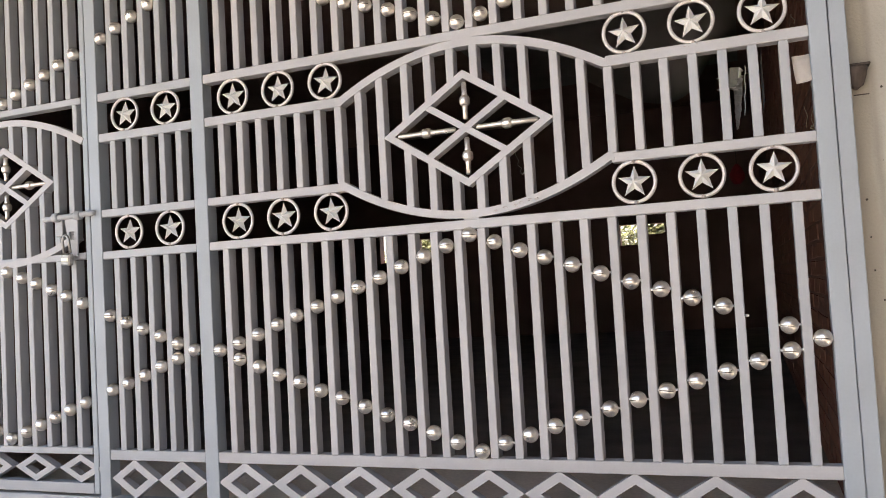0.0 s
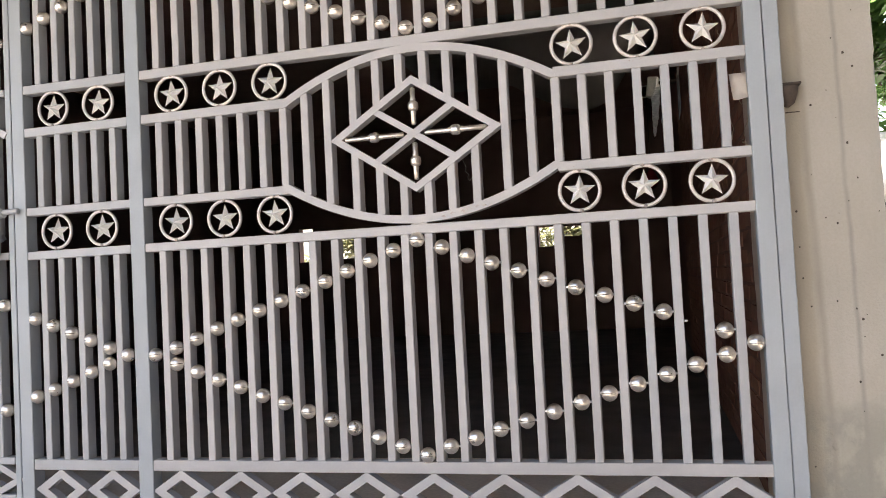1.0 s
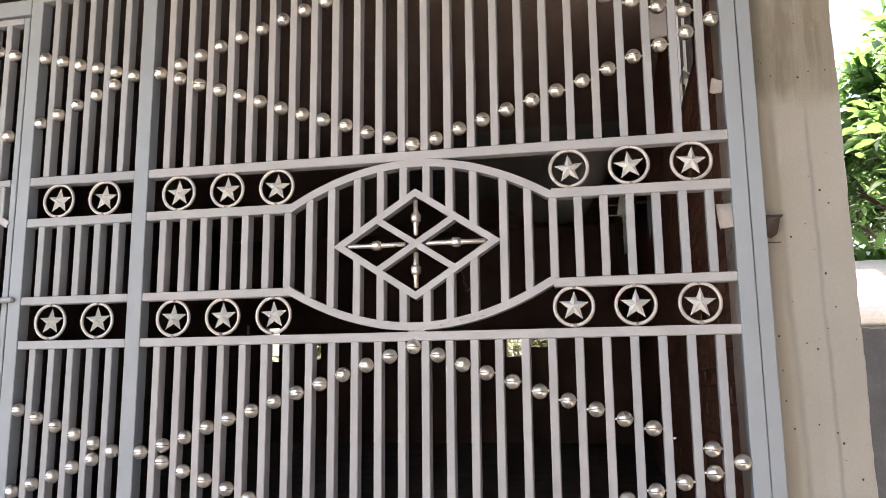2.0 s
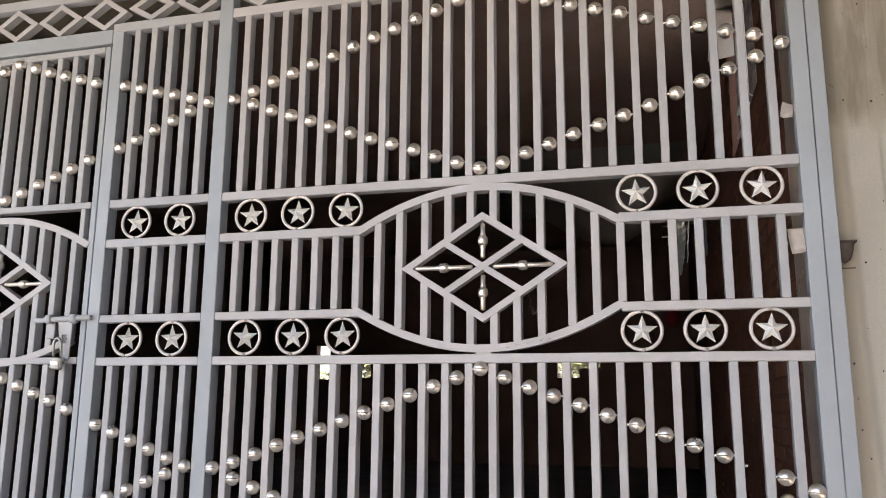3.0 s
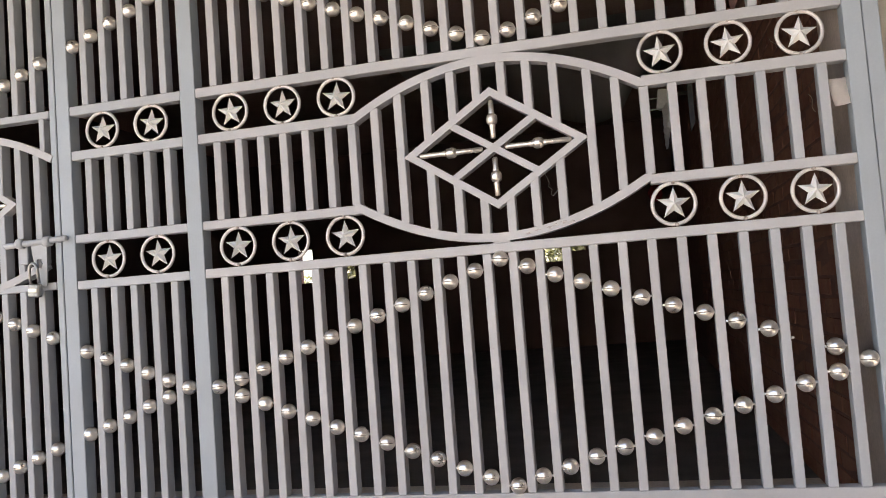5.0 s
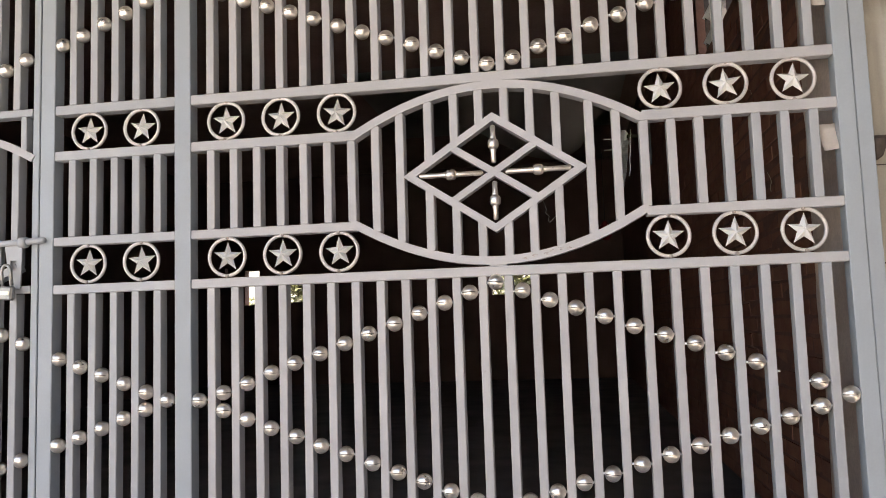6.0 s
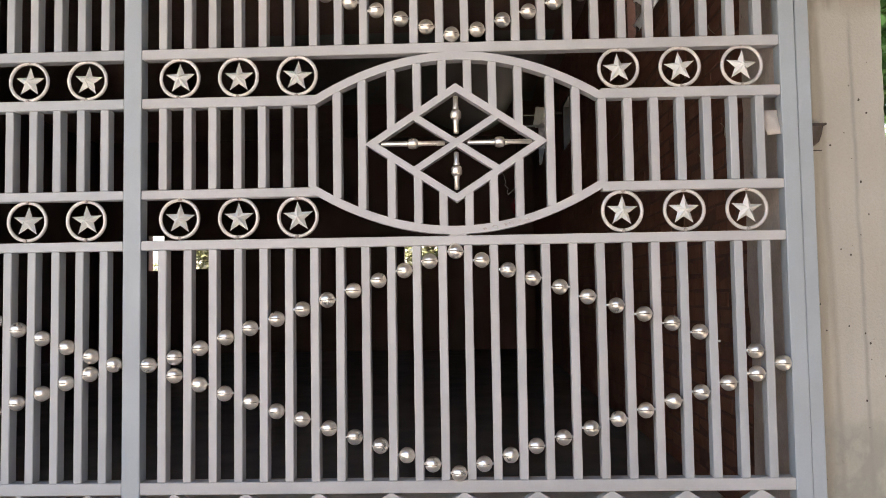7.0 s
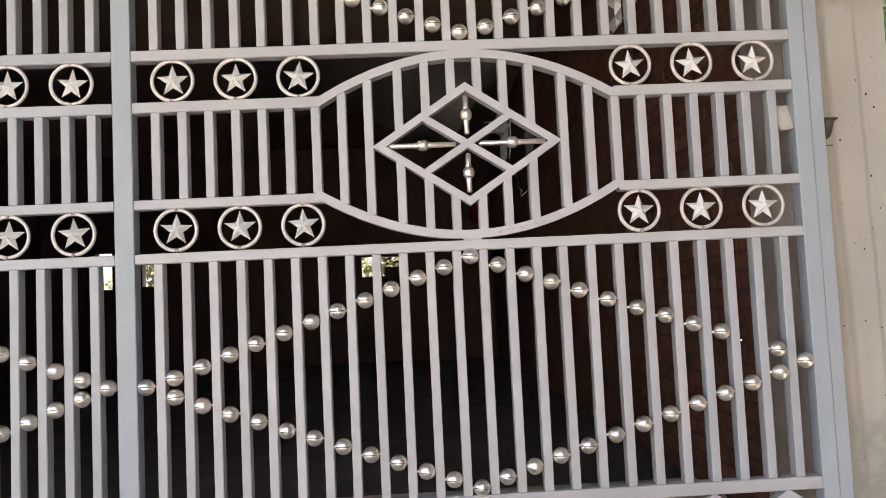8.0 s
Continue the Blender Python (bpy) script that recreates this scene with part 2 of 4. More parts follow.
    c = mix(times(times(line(0.494, 0.020, 0.002, 0.012), under), span(wave, 0.3, 0.6, 0.35, 0.70)), c, (0.306, 0.273, 0.216))
    c = mix(times(low, span(Z, 1.06, 1.14, 0.85, 0.0)), c, (0.303, 0.292, 0.251))
    c = mix(span(blot, 0.60, 0.70, 0.0, 0.22), c, (0.487, 0.459, 0.405))
    c = mix(span(grit, 0.35, 0.65, 0.10, 0.0), c, (0.219, 0.199, 0.166))
    l.new(c, b.inputs["Base Color"])
    b.inputs["Roughness"].default_value = 0.88
    add = n.new("ShaderNodeMath")
    add.operation = "ADD"
    l.new(blot, add.inputs[0])
    l.new(span(grit, 0.3, 0.7, 0.0, 0.35), add.inputs[1])
    bp = n.new("ShaderNodeBump")
    bp.inputs["Strength"].default_value, bp.inputs["Distance"].default_value = 0.5, 0.004
    l.new(add.outputs[0], bp.inputs["Height"])
    l.new(bp.outputs["Normal"], b.inputs["Normal"])
    return m


CEMENT = cement_material()


# ---- mesh helpers ----
def mesh_from(name, bm, mat, smooth=False):
    me = bpy.data.meshes.new(name)
    bmesh.ops.recalc_face_normals(bm, faces=bm.faces[:])
    bm.to_mesh(me)
    bm.free()
    me.materials.append(mat)
    if smooth:
        for p in me.polygons:
            p.use_smooth = True
    return me


def base(name, x, y, z, label, category, group="", kind=""):
    ob = new(name)
    ob.location = (x, y, z)
    ob.empty_display_size = 0.1
    return tagged(ob, label, category, group, kind)


def put(name, me, parent, m, label=""):
    """A mesh as a part of parent; m is its pose in the world."""
    ob = new(name, me)
    if parent is not None:
        up, p = Matrix.Identity(4), parent
        while p is not None:
            up, p = p.matrix_basis @ up, p.parent
        ob.parent = parent
        ob.matrix_basis = up.inverted() @ m
    else:
        ob.matrix_basis = m
    return tagged(ob, label)


def at(x, y, z):
    return Matrix.Translation((x, y, z))


def box_into(bm, x0, x1, y0, y1, z0, z1, ch=0.0):
    """A box, its long edges chamfered when ch is given."""
    r = bmesh.ops.create_cube(bm, size=1.0, matrix=Matrix.LocRotScale(((x0 + x1) / 2, (y0 + y1) / 2, (z0 + z1) / 2), None, (x1 - x0, y1 - y0, z1 - z0)))
    if ch:
        edges = list({e for v in r["verts"] for e in v.link_edges})
        bmesh.ops.bevel(bm, geom=edges, offset=ch, segments=1, affect="EDGES")
    return bm


def box(x0, x1, y0, y1, z0, z1, ch=0.0):
    return box_into(bmesh.new(), x0, x1, y0, y1, z0, z1, ch)


TUBES = {}


def tube(w, d, h, mat=None):
    """A rectangular tube of the gate, centred, with softened edges; alike tubes share one mesh."""
    mat = mat or PAINT
    key = (round(w, 4), round(d, 4), round(h, 4), mat.name)
    if key not in TUBES:
        TUBES[key] = mesh_from("tube", box(-w / 2, w / 2, -d / 2, d / 2, -h / 2, h / 2, 0.0022), mat)
    return TUBES[key]


def lathe(profile, steps=18, axis="z"):
    """A turned solid from (radius, height) pairs."""
    bm = bmesh.new()
    rings = []
    for r, h in profile:
        ring = []
        for k in range(steps):
            a = 2 * math.pi * k / steps
            c = (r * math.cos(a), r * math.sin(a), h)
            ring.append(bm.verts.new(c if axis == "z" else (c[2], c[0], c[1])))
        rings.append(ring)
    for a, b in zip(rings, rings[1:]):
        for k in range(steps):
            bm.faces.new((a[k], a[(k + 1) % steps], b[(k + 1) % steps], b[k]))
    bm.faces.new(rings[0][::-1])
    bm.faces.new(rings[-1])
    return bm


def slab_poly(outer, inner, d):
    """A flat frame in the x-z plane between two outlines of as many corners, d deep."""
    bm = bmesh.new()
    n = len(outer)
    v = [[bm.verts.new((x, y, z)) for x, z in ring] for y in (-d / 2, d / 2) for ring in (outer, inner)]
    fo, fi, bo, bi = v
    for k in range(n):
        j = (k + 1) % n
        bm.faces.new((fo[k], fo[j], fi[j], fi[k]))
        bm.faces.new((bo[k], bi[k], bi[j], bo[j]))
        bm.faces.new((fo[k], bo[k], bo[j], fo[j]))
        bm.faces.new((fi[k], fi[j], bi[j], bi[k]))
    return bm


def band(pts, w, d):
    """A flat bar bent along points in the x-z plane, w wide and d deep."""
    bm = bmesh.new()
    rings = []
    for k, p in enumerate(pts):
        a, b = pts[max(k - 1, 0)], pts[min(k + 1, len(pts) - 1)]
        t = Vector((b[0] - a[0], b[1] - a[1])).normalized()
        nx, nz = -t.y * w / 2, t.x * w / 2
        rings.append([bm.verts.new(c) for c in ((p[0] + nx, -d / 2, p[1] + nz), (p[0] - nx, -d / 2, p[1] - nz), (p[0] - nx, d / 2, p[1] - nz), (p[0] + nx, d / 2, p[1] + nz))])
    for a, b in zip(rings, rings[1:]):
        for k in range(4):
            bm.faces.new((a[k], a[(k + 1) % 4], b[(k + 1) % 4], b[k]))
    bm.faces.new(rings[0])
    bm.faces.new(rings[-1][::-1])
    return bm


def strut(p, q, w, d):
    return band([p, q], w, d)


# ---- large structure ----
GY = 2.070            # front face of the gate
GROUND = 0.66         # level of the threshold
CEIL = 3.75
BACK = 11.3


def structure(name, bm, mat, label, category="wall"):
    return tagged(new(name, mesh_from(name, bm, mat)), label, category, "", "structure")


def grid_sheet(x0, x1, y0, y1, height, nx, ny):
    bm = bmesh.new()
    rows = [[bm.verts.new((x0 + (x1 - x0) * i / nx, y0 + (y1 - y0) * j / ny, 0)) for i in range(nx + 1)] for j in range(ny + 1)]
    for r in rows:
        for v in r:
            v.co.z = height(v.co.x, v.co.y)
    for a, b in zip(rows, rows[1:]):
        for i in range(nx):
            bm.faces.new((a[i], a[i + 1], b[i + 1], b[i]))
    return bm


def ground_height(x, y):
    ramp = min(max((y - 0.2) / 1.7, 0), 1)
    return 0.30 + (GROUND - 0.30) * ramp + 0.006 * noise.noise((x * 0.8, y * 0.8, 0))


structure("ground", grid_sheet(-60, 60, -60, 60, lambda x, y: (0.30 if y < 2.2 or x > 0.6 else 0.60) - 0.02, 60, 60), ROAD, "pale worn concrete ground in front of the gate", "ground")
structure("ramp", grid_sheet(-6, 3.4, -1.2, 2.04, ground_height, 60, 24), ROAD, "sloping cement ramp up to the gate", "ground")
# the split at y 3.30 stands for daylight fading inwards
structure("floor", box(-6, 0.62, 2.04, 3.30, 0.40, GROUND), FLOOR_LIT, "cement floor just inside the gate, coloured pale for the light there", "floor")
structure("yard_floor", box(-6, 0.62, 3.30, BACK + 0.23, 0.40, GROUND - 0.004), FLOOR_SHADE, "floor of the covered yard, coloured dark where the light fades", "floor")
structure("ceiling", box(-6.23, 0.62, 2.05, BACK + 0.23, CEIL, CEIL + 0.15), SLAB, "dim brown concrete ceiling slab", "ceiling")
structure("wall_west", box(-6.23, -6, 2.05, BACK + 0.23, 0.4, CEIL), DARKWALL, "dark unlit side wall of the yard")


def wall_with_holes(x0, x1, z0, z1, y0, y1, holes, flip=False):
    """A wall in the x-z plane (y-z with flip) as thick as y0 to y1, with real openings."""
    bm = bmesh.new()
    xs = sorted({x0, x1, *[v for h in holes for v in h[:2]]})
    zs = sorted({z0, z1, *[v for h in holes for v in h[2:]]})
    for xa, xb in zip(xs, xs[1:]):
        for za, zb in zip(zs, zs[1:]):
            cx, cz = (xa + xb) / 2, (za + zb) / 2
            if any(h[0] < cx < h[1] and h[2] < cz < h[3] for h in holes):
                continue
            if flip:
                box_into(bm, y0, y1, xa, xb, za, zb)
            else:
                box_into(bm, xa, xb, y0, y1, za, zb)
    bmesh.ops.remove_doubles(bm, verts=bm.verts[:], dist=1e-5)
    return bm


SLOTS = [(-1.51, -1.19, 1.872, 2.160), (-1.19, -0.89, 2.000, 2.150), (-4.60, -4.345, 1.876, 2.190), (-5.25, -5.02, 1.858, 2.375), (-5.565, -5.52, 2.265, 2.425)]
structure("wall_north", wall_with_holes(-6, 0.62, 0.4, CEIL, BACK, BACK + 0.16, SLOTS), DARKWALL, "dark back wall with small ventilation openings")
WINY, WINZ = (3.27, 4.45), (2.90, 3.62)
LIGHT_GAP = (7.12, 7.62, 2.85, 3.30)   # made-up opening that lets light onto the meter box
structure("wall_east", wall_with_holes(2.45, BACK, GROUND - 0.02, CEIL, 0.375, 0.495, [(*WINY, *WINZ), LIGHT_GAP], True), MORTAR, "dark mortar bed of the unplastered brick side wall")

# lining coloured near black to keep the gap's lit jamb dim
lining = box(0.372, 0.498, LIGHT_GAP[1] - 0.022, LIGHT_GAP[1] - 0.003, LIGHT_GAP[2] + 0.003, LIGHT_GAP[3] - 0.003, 0.002)
box_into(lining, 0.372, 0.498, LIGHT_GAP[0] + 0.003, LIGHT_GAP[1] - 0.022, LIGHT_GAP[3] - 0.020, LIGHT_GAP[3] - 0.003, 0.002)
structure("gap_lining", lining, GAP_LINING_DARK, "dark lining added to dim the lit edge of the light gap", "vent")


def pillar_mesh(x0, x1, y0, y1, z0, z1):
    """A cement pillar cast by hand: uneven faces and a chipped front corner."""
    bm = bmesh.new()
    ring = [(x0 - 0.008, y0), (x0 + 0.121, y0), (x0 + 0.136, y0), (x1 - 0.05, y0), (x1 - 0.004, y0), (x1, y0 + 0.006), (x1, y0 + 0.06), (x1, y1), (x0 + 0.045, y1), (x0 + 0.016, y1 - 0.012)]
    rows = []
    for k in range(161):
        z = z0 + (z1 - z0) * k / 160
        row = []
        for i, (x, y) in enumerate(ring):
            p = Vector((x, y, z))
            y += 0.0025 * noise.noise(p * 7)
            if i in (0, 1):
                y += 0.003
            if i in (4, 5):
                chip = 0.003 * noise.noise((1, 2, z * 24)) + 0.0025 * noise.noise((5, 2, z * 60)) + 0.004 * noise.noise((3, 1, z * 5))
                x += chip
                y -= chip * 0.5 if i == 4 else 0
            if i == 9:
                y += 0.022 * noise.noise((8, 1, z * 3)) + 0.012 * noise.noise((8, 4, z * 13))
            if i == 6:
                x += 0.005 * noise.noise((3, 1, z * 5))
            row.append(bm.verts.new((x, y, z)))
        rows.append(row)
    n = len(ring)
    for a, b in zip(rows, rows[1:]):
        for i in range(n):
            bm.faces.new((a[i], a[(i + 1) % n], b[(i + 1) % n], b[i]))
    bm.faces.new(rows[0])
    bm.faces.new(rows[-1])
    return bm


pillar = structure("pillar", pillar_mesh(0.330, 0.642, 2.135, 2.50, 0.35, 4.1), CEMENT, "cement-washed gate pillar with streaks and worn edge", "pillar")
pillar.data.materials.append(JAMB_LIT)     # the plaster face towards the yard, paled for the light it catches
for p in pillar.data.polygons:
    if p.normal.x < -0.5:
        p.material_index = 1


def splash(x, z, w, h, mat, seed, name="splash"):
    """A low blob of slurry on the pillar's face, ragged in outline."""
    rng = random.Random(seed)
    bm = bmesh.new()
    mid = bm.verts.new((0, -0.0004, 0))
    n = 40
    inner = []
    outer = []
    for k in range(n):
        a = 2 * math.pi * k / n
        r = 0.92 + 0.30 * noise.noise((2 * math.cos(a), 2 * math.sin(a), seed * 3.7)) + rng.uniform(-0.03, 0.03)
        inner.append(bm.verts.new((0.62 * r * w / 2 * math.cos(a), -0.0002, 0.62 * r * h / 2 * math.sin(a))))
        outer.append(bm.verts.new((r * w / 2 * math.cos(a), 0.002, r * h / 2 * math.sin(a))))
    for k in range(n):
        j = (k + 1) % n
        bm.faces.new((mid, inner[k], inner[j]))
        bm.faces.new((inner[k], outer[k], outer[j], inner[j]))
    put(name, mesh_from(name, bm, mat, True), pillar, at(x, 2.1335 + 0.0025 * noise.noise(Vector((x, 2.135, z)) * 7), z))


rng_p = random.Random(12)
for k in range(40):
    d = rng_p.choice((0.003, 0.004, 0.005, 0.007))
    splash(rng_p.uniform(0.42, 0.63), rng_p.uniform(0.9, 2.75), d, d * rng_p.uniform(0.8, 1.6), RUST, 20 + k, "speck")
for x, z, w, h, seed in ((0.586, 2.52, 0.034, 0.050, 1), (0.459, 2.455, 0.020, 0.024, 3), (0.447, 2.52, 0.012, 0.014, 4), (0.470, 1.010, 0.030, 0.050, 8), (0.478, 0.96, 0.018, 0.026, 9)):
    splash(x, z, w, h, CEMENT, seed, "plaster_scab")
structure("lintel", box(-6.23, 0.64, 2.12, 2.45, 3.10, CEIL), CEMENT, "cement beam over the gate", "beam")
# unseen wall, its height sets the building's shadow on the ground
structure("shadow_wall", box(-6.23, 0.66, 2.15, 2.38, CEIL + 0.15, 5.0), CEMENT, "unseen cement-washed wall over the gate, added to shade the near ground")
# unseen slab added to keep skylight off the top of the gate
structure("canopy", box(-6.23, 0.66, 0.12, 2.12, 3.16, 3.28, 0.006), CANOPY_DARK, "unseen dark canopy slab added to shade the upper part of the gate", "canopy")
# added out of view to cut the light on right-facing bar sides
structure("side_light_blocker", box(1.30, 1.55, -7.2, 2.2, 0.25, 7.0), GREYWALL, "unseen dark wall added to shade the right-hand sides of the bars")
structure("wall_south", box(-6.23, -2.98, 2.12, 2.35, 0.4, CEIL), CEMENT, "cement-washed front wall beside the gate")


# ---- gate ----
D = 0.040                       # depth of rails and bars
MID = GY + D / 2
BAR = 0.025
A0, A1, B0, B1, C0, C1, E0, E1 = 2.166, 2.196, 2.019, 2.049, 1.749, 1.776, 1.599, 1.627
LOW0, LOW1, TOP0, TOP1 = 0.893, 0.928, 2.857, 2.893
FOOT0, FOOT1, HEAD0, HEAD1 = 0.725, 0.763, 3.008, 3.046
WIDE = (-1.555, 0.313, [-1.4925 + 0.0746 * min(k, 15) + 0.0785 * max(k - 15, 0) for k in range(24)])   # inner edges and bars of the wide panel
MIDDLE = (-1.555, 0.313, [-1.4920 + 0.0737 * k for k in range(7)] + [-0.976, -0.902, -0.8165, -0.740, -0.6665, -0.5915, -0.519, -0.4445, -0.352, -0.277] + [-0.2020 + 0.0756 * k for k in range(7)])   # the middle row was welded with its own spacing
SLIM = (-2.012, -1.608, [-1.9525 + 0.0715 * k for k in range(5)])
WICK = (-2.852, -2.090, [-2.7925 + 0.0715 * k for k in range(10)])


def bars_of(panel):
    return panel[2]


def gaps_of(panel):
    """Middle and width of every gap between the bars of a panel."""
    x0, x1, xs = panel
    edges = [x0] + [e for x in xs for e in (x - BAR / 2, x + BAR / 2)] + [x1]
    return [((a + b) / 2, b - a) for a, b in zip(edges[::2], edges[1::2])]


def upright(thing, x, z0, z1, w=BAR, name="bar", d=D, y=None):
    jig = random.Random(int(x * 9176 + z0 * 3571))
    lean = pose(0, 0, 0, 0, jig.uniform(-0.09, 0.09), jig.uniform(-1.2, 1.2)) if name == "bar" else Matrix.Identity(4)
    # bars at both ends of the gate get the colour with cooler light
    mat = BLUEPAINT if name in ("stile", "mullion") else PAINT_COOL_LIGHT if x < -1.6 or x > -0.02 else PAINT
    return put(name, tube(w, d, z1 - z0, mat), thing, at(x, (MID + 0.001 if y is None else y), (z0 + z1) / 2) @ lean)


def rail(thing, x0, x1, z0, z1, name="rail", d=D, y=None):
    mat = BLUEPAINT if name == "wicket_head" else PAINT_COOL_LIGHT if x1 < -1.6 else PAINT
    return put(name, tube(x1 - x0, d, z1 - z0, mat), thing, at((x0 + x1) / 2, MID if y is None else y, (z0 + z1) / 2))


# steel ball of two pressed halves: the seam gapes on one side and closes to a hairline on the other; its dark colour
# also draws the reflected horizon
R = 0.0228


def ball_mesh(seed):
    bm = bmesh.new()
    steps = 26
    angles = [0.10 + 0.1530 * k for k in range(10)]
    rings = []
    for sign in (-1, 1):
        half = []
        for a in angles if sign < 0 else angles[::-1]:
            half.append([bm.verts.new((R * math.sin(a) * math.cos(2 * math.pi * k / steps), R * math.sin(a) * math.sin(2 * math.pi * k / steps), sign * R * math.cos(a))) for k in range(steps)])
        lips = []
        for r, h in ((0.995, 0.0012), (0.955, 0.0005)):
            ring = []
            for k in range(steps):
                b = 2 * math.pi * k / steps
                gape = max(0.0, math.cos(b + 2.0 + 0.25 * seed)) + 0.06
                ring.append(bm.verts.new((R * (1 - (1 - r) * min(1, gape)) * math.cos(b), R * (1 - (1 - r) * min(1, gape)) * math.sin(b), sign * h * (0.25 + gape))))
            lips.append(ring)
        rings += half + lips if sign < 0 else lips[::-1] + half
    for a, b in zip(rings, rings[1:]):
        for k in range(steps):
            bm.faces.new((a[k], a[(k + 1) % steps], b[(k + 1) % steps], b[k]))
    bm.faces.new(rings[0][::-1])
    bm.faces.new(rings[-1])
    me = mesh_from("ball", bm, STEEL, True)
    me.materials.append(SEAM_REFLECTION)
    for p in me.polygons:
        if abs(p.center.z) < 0.0010 and math.hypot(p.center.x, p.center.y) < 0.985 * R and len(p.vertices) == 4:
            p.material_index = 1
    return me


BALL_Y = GY + 0.002
BALLS = [ball_mesh(k) for k in range(4)]
PINS = {}


def ball(thing, x, z, gap):
    jig = random.Random(int(x * 7919 + z * 104729))
    m = at(x + jig.uniform(-0.002, 0.002), BALL_Y, z + jig.uniform(-0.0018, 0.0018)) @ pose(0, 0, 0, jig.uniform(-5, 5), jig.uniform(-5, 5), jig.uniform(-35, 35))
    ob = put("ball", BALLS[jig.randrange(4)], thing, m)
    key = round(gap, 3)
    if key not in PINS:
        PINS[key] = mesh_from("pin", lathe([(0.0035, -gap / 2), (0.0035, gap / 2)], 8, "x"), SILVER, True)
    put("pin", PINS[key], ob, at(x, BALL_Y + 0.003, z))
    return ob


# star in a ring
def star_mesh():
    bm = bmesh.new()
    top = bm.verts.new((0, -0.0220, 0))
    ring = []
    for k in range(10):
        r = 0.0462 if k % 2 == 0 else 0.0188
        a = math.pi / 2 + k * math.pi / 5
        ring.append(bm.verts.new((r * math.cos(a), 0.0 if k % 2 == 0 else 0.001, r * math.sin(a))))
    back = bm.verts.new((0, 0.004, 0))
    for k in range(10):
        bm.faces.new((top, ring[k], ring[(k + 1) % 10]))
        bm.faces.new((back, ring[(k + 1) % 10], ring[k]))
    return mesh_from("star", bm, SILVER)


def ring_mesh(r, t):
    bm = bmesh.new()
    loops = []
    for k in range(40):
        a = 2 * math.pi * k / 40
        loops.append([bm.verts.new(((r + t * math.cos(b)) * math.cos(a), t * math.sin(b), (r + t * math.cos(b)) * math.sin(a))) for b in [2 * math.pi * j / 8 for j in range(8)]])
    for k in range(40):
        p, q = loops[k], loops[(k + 1) % 40]
        for j in range(8):
            bm.faces.new((p[j], q[j], q[(j + 1) % 8], p[(j + 1) % 8]))
    return mesh_from("ring", bm, RINGPAINT, True)


def weld_mesh():
    bm = bmesh.new()
    bmesh.ops.create_icosphere(bm, subdivisions=1, radius=0.0070)
    for v in bm.verts:
        v.co += 0.0015 * noise.noise_vector(v.co * 300)
    return mesh_from("weld", bm, WELDMARK, True)


def weld_bead(seed):
    rng = random.Random(int(seed * 1000))
    bm = bmesh.new()
    bmesh.ops.create_icosphere(bm, subdivisions=2, radius=0.0065)
    for v in bm.verts:
        v.co = Vector((v.co.x * rng.uniform(1.1, 1.3), v.co.y * 0.13, v.co.z * 0.7)) + 0.003 * noise.noise_vector(v.co * 160 + Vector((seed * 50, 0, 0)))
    return mesh_from("weld_bead", bm, BURN, True)


STAR, RING, WELD = star_mesh(), ring_mesh(0.0565, 0.0055), weld_mesh()


def star(thing, x, z, half):
    jig = random.Random(int(x * 6131 + z * 1289))
    y = GY + 0.010
    ring = put("ring", RING, thing, at(x, y, z))
    put("star", STAR, ring, at(x, y + 0.004, z) @ pose(0, 0, 0, jig.uniform(-4, 4), jig.uniform(-5, 5), jig.uniform(-4, 4)), "faceted silver five-pointed star")
    for s in (-1, 1):
        put("weld", WELD, ring, at(x + jig.uniform(-0.004, 0.004), y - 0.004, z + s * half))


def between(knots, k):
    """Height at gap k, straight from knot to knot."""
    ks = sorted(knots)
    for a, b in zip(ks, ks[1:]):
        if a <= k <= b:
            return knots[a] + (knots[b] - knots[a]) * (k - a) / (b - a)


def lattice(thing, panel, first, last, over, under, missing=()):
    """Balls in a lozenge: one at each end, a pair in every gap between, widest in the middle."""
    xs = gaps_of(panel)
    n = len(xs)
    for k, (x, gap) in enumerate(xs):
        if k in (0, n - 1):
            ball(thing, x, last if k else first, gap)
            continue
        for way, knots in ((1, over), (-1, under)):
            if (k, way) in missing:
                put("pin_stub", mesh_from("pin_stub", lathe([(0.0035, -0.005), (0.0035, 0.004), (0.0015, 0.006)], 8, "x"), SILVER, True), thing, at(x - gap / 2 + 0.004, MID - 0.006, between(knots, k)), "bare weld stub where a ball broke off")
            else:
                ball(thing, x, between(knots, k), gap)


def fan(thing, panel, mid, rise, fall):
    """The lozenge goes on as a cross through the slim panel."""
    xs = gaps_of(panel)
    n = len(xs)
    ball(thing, xs[-1][0], mid, xs[-1][1])
    for k in range(n - 1):
        j = n - 1 - k
        ball(thing, xs[k][0], mid + rise * j, xs[k][1])
        ball(thing, xs[k][0], mid - fall * j, xs[k][1])


LOZ = {}


def lozenge(thing, x, z, hw, hh, t, d=0.032, name="diamond", y=None):
    key = (round(hw, 4), round(hh, 4), t, d)
    if key not in LOZ:
        c = math.hypot(hw, hh)
        iw, ih = hw - t * c / hh, hh - t * c / hw
        outer = [(0, hh), (hw, 0), (0, -hh), (-hw, 0)]
        inner = [(0, ih), (iw, 0), (0, -ih), (-iw, 0)]
        LOZ[key] = mesh_from(name, slab_poly(outer, inner, d), PAINT)
    return put(name, LOZ[key], thing, at(x, MID if y is None else y, z))


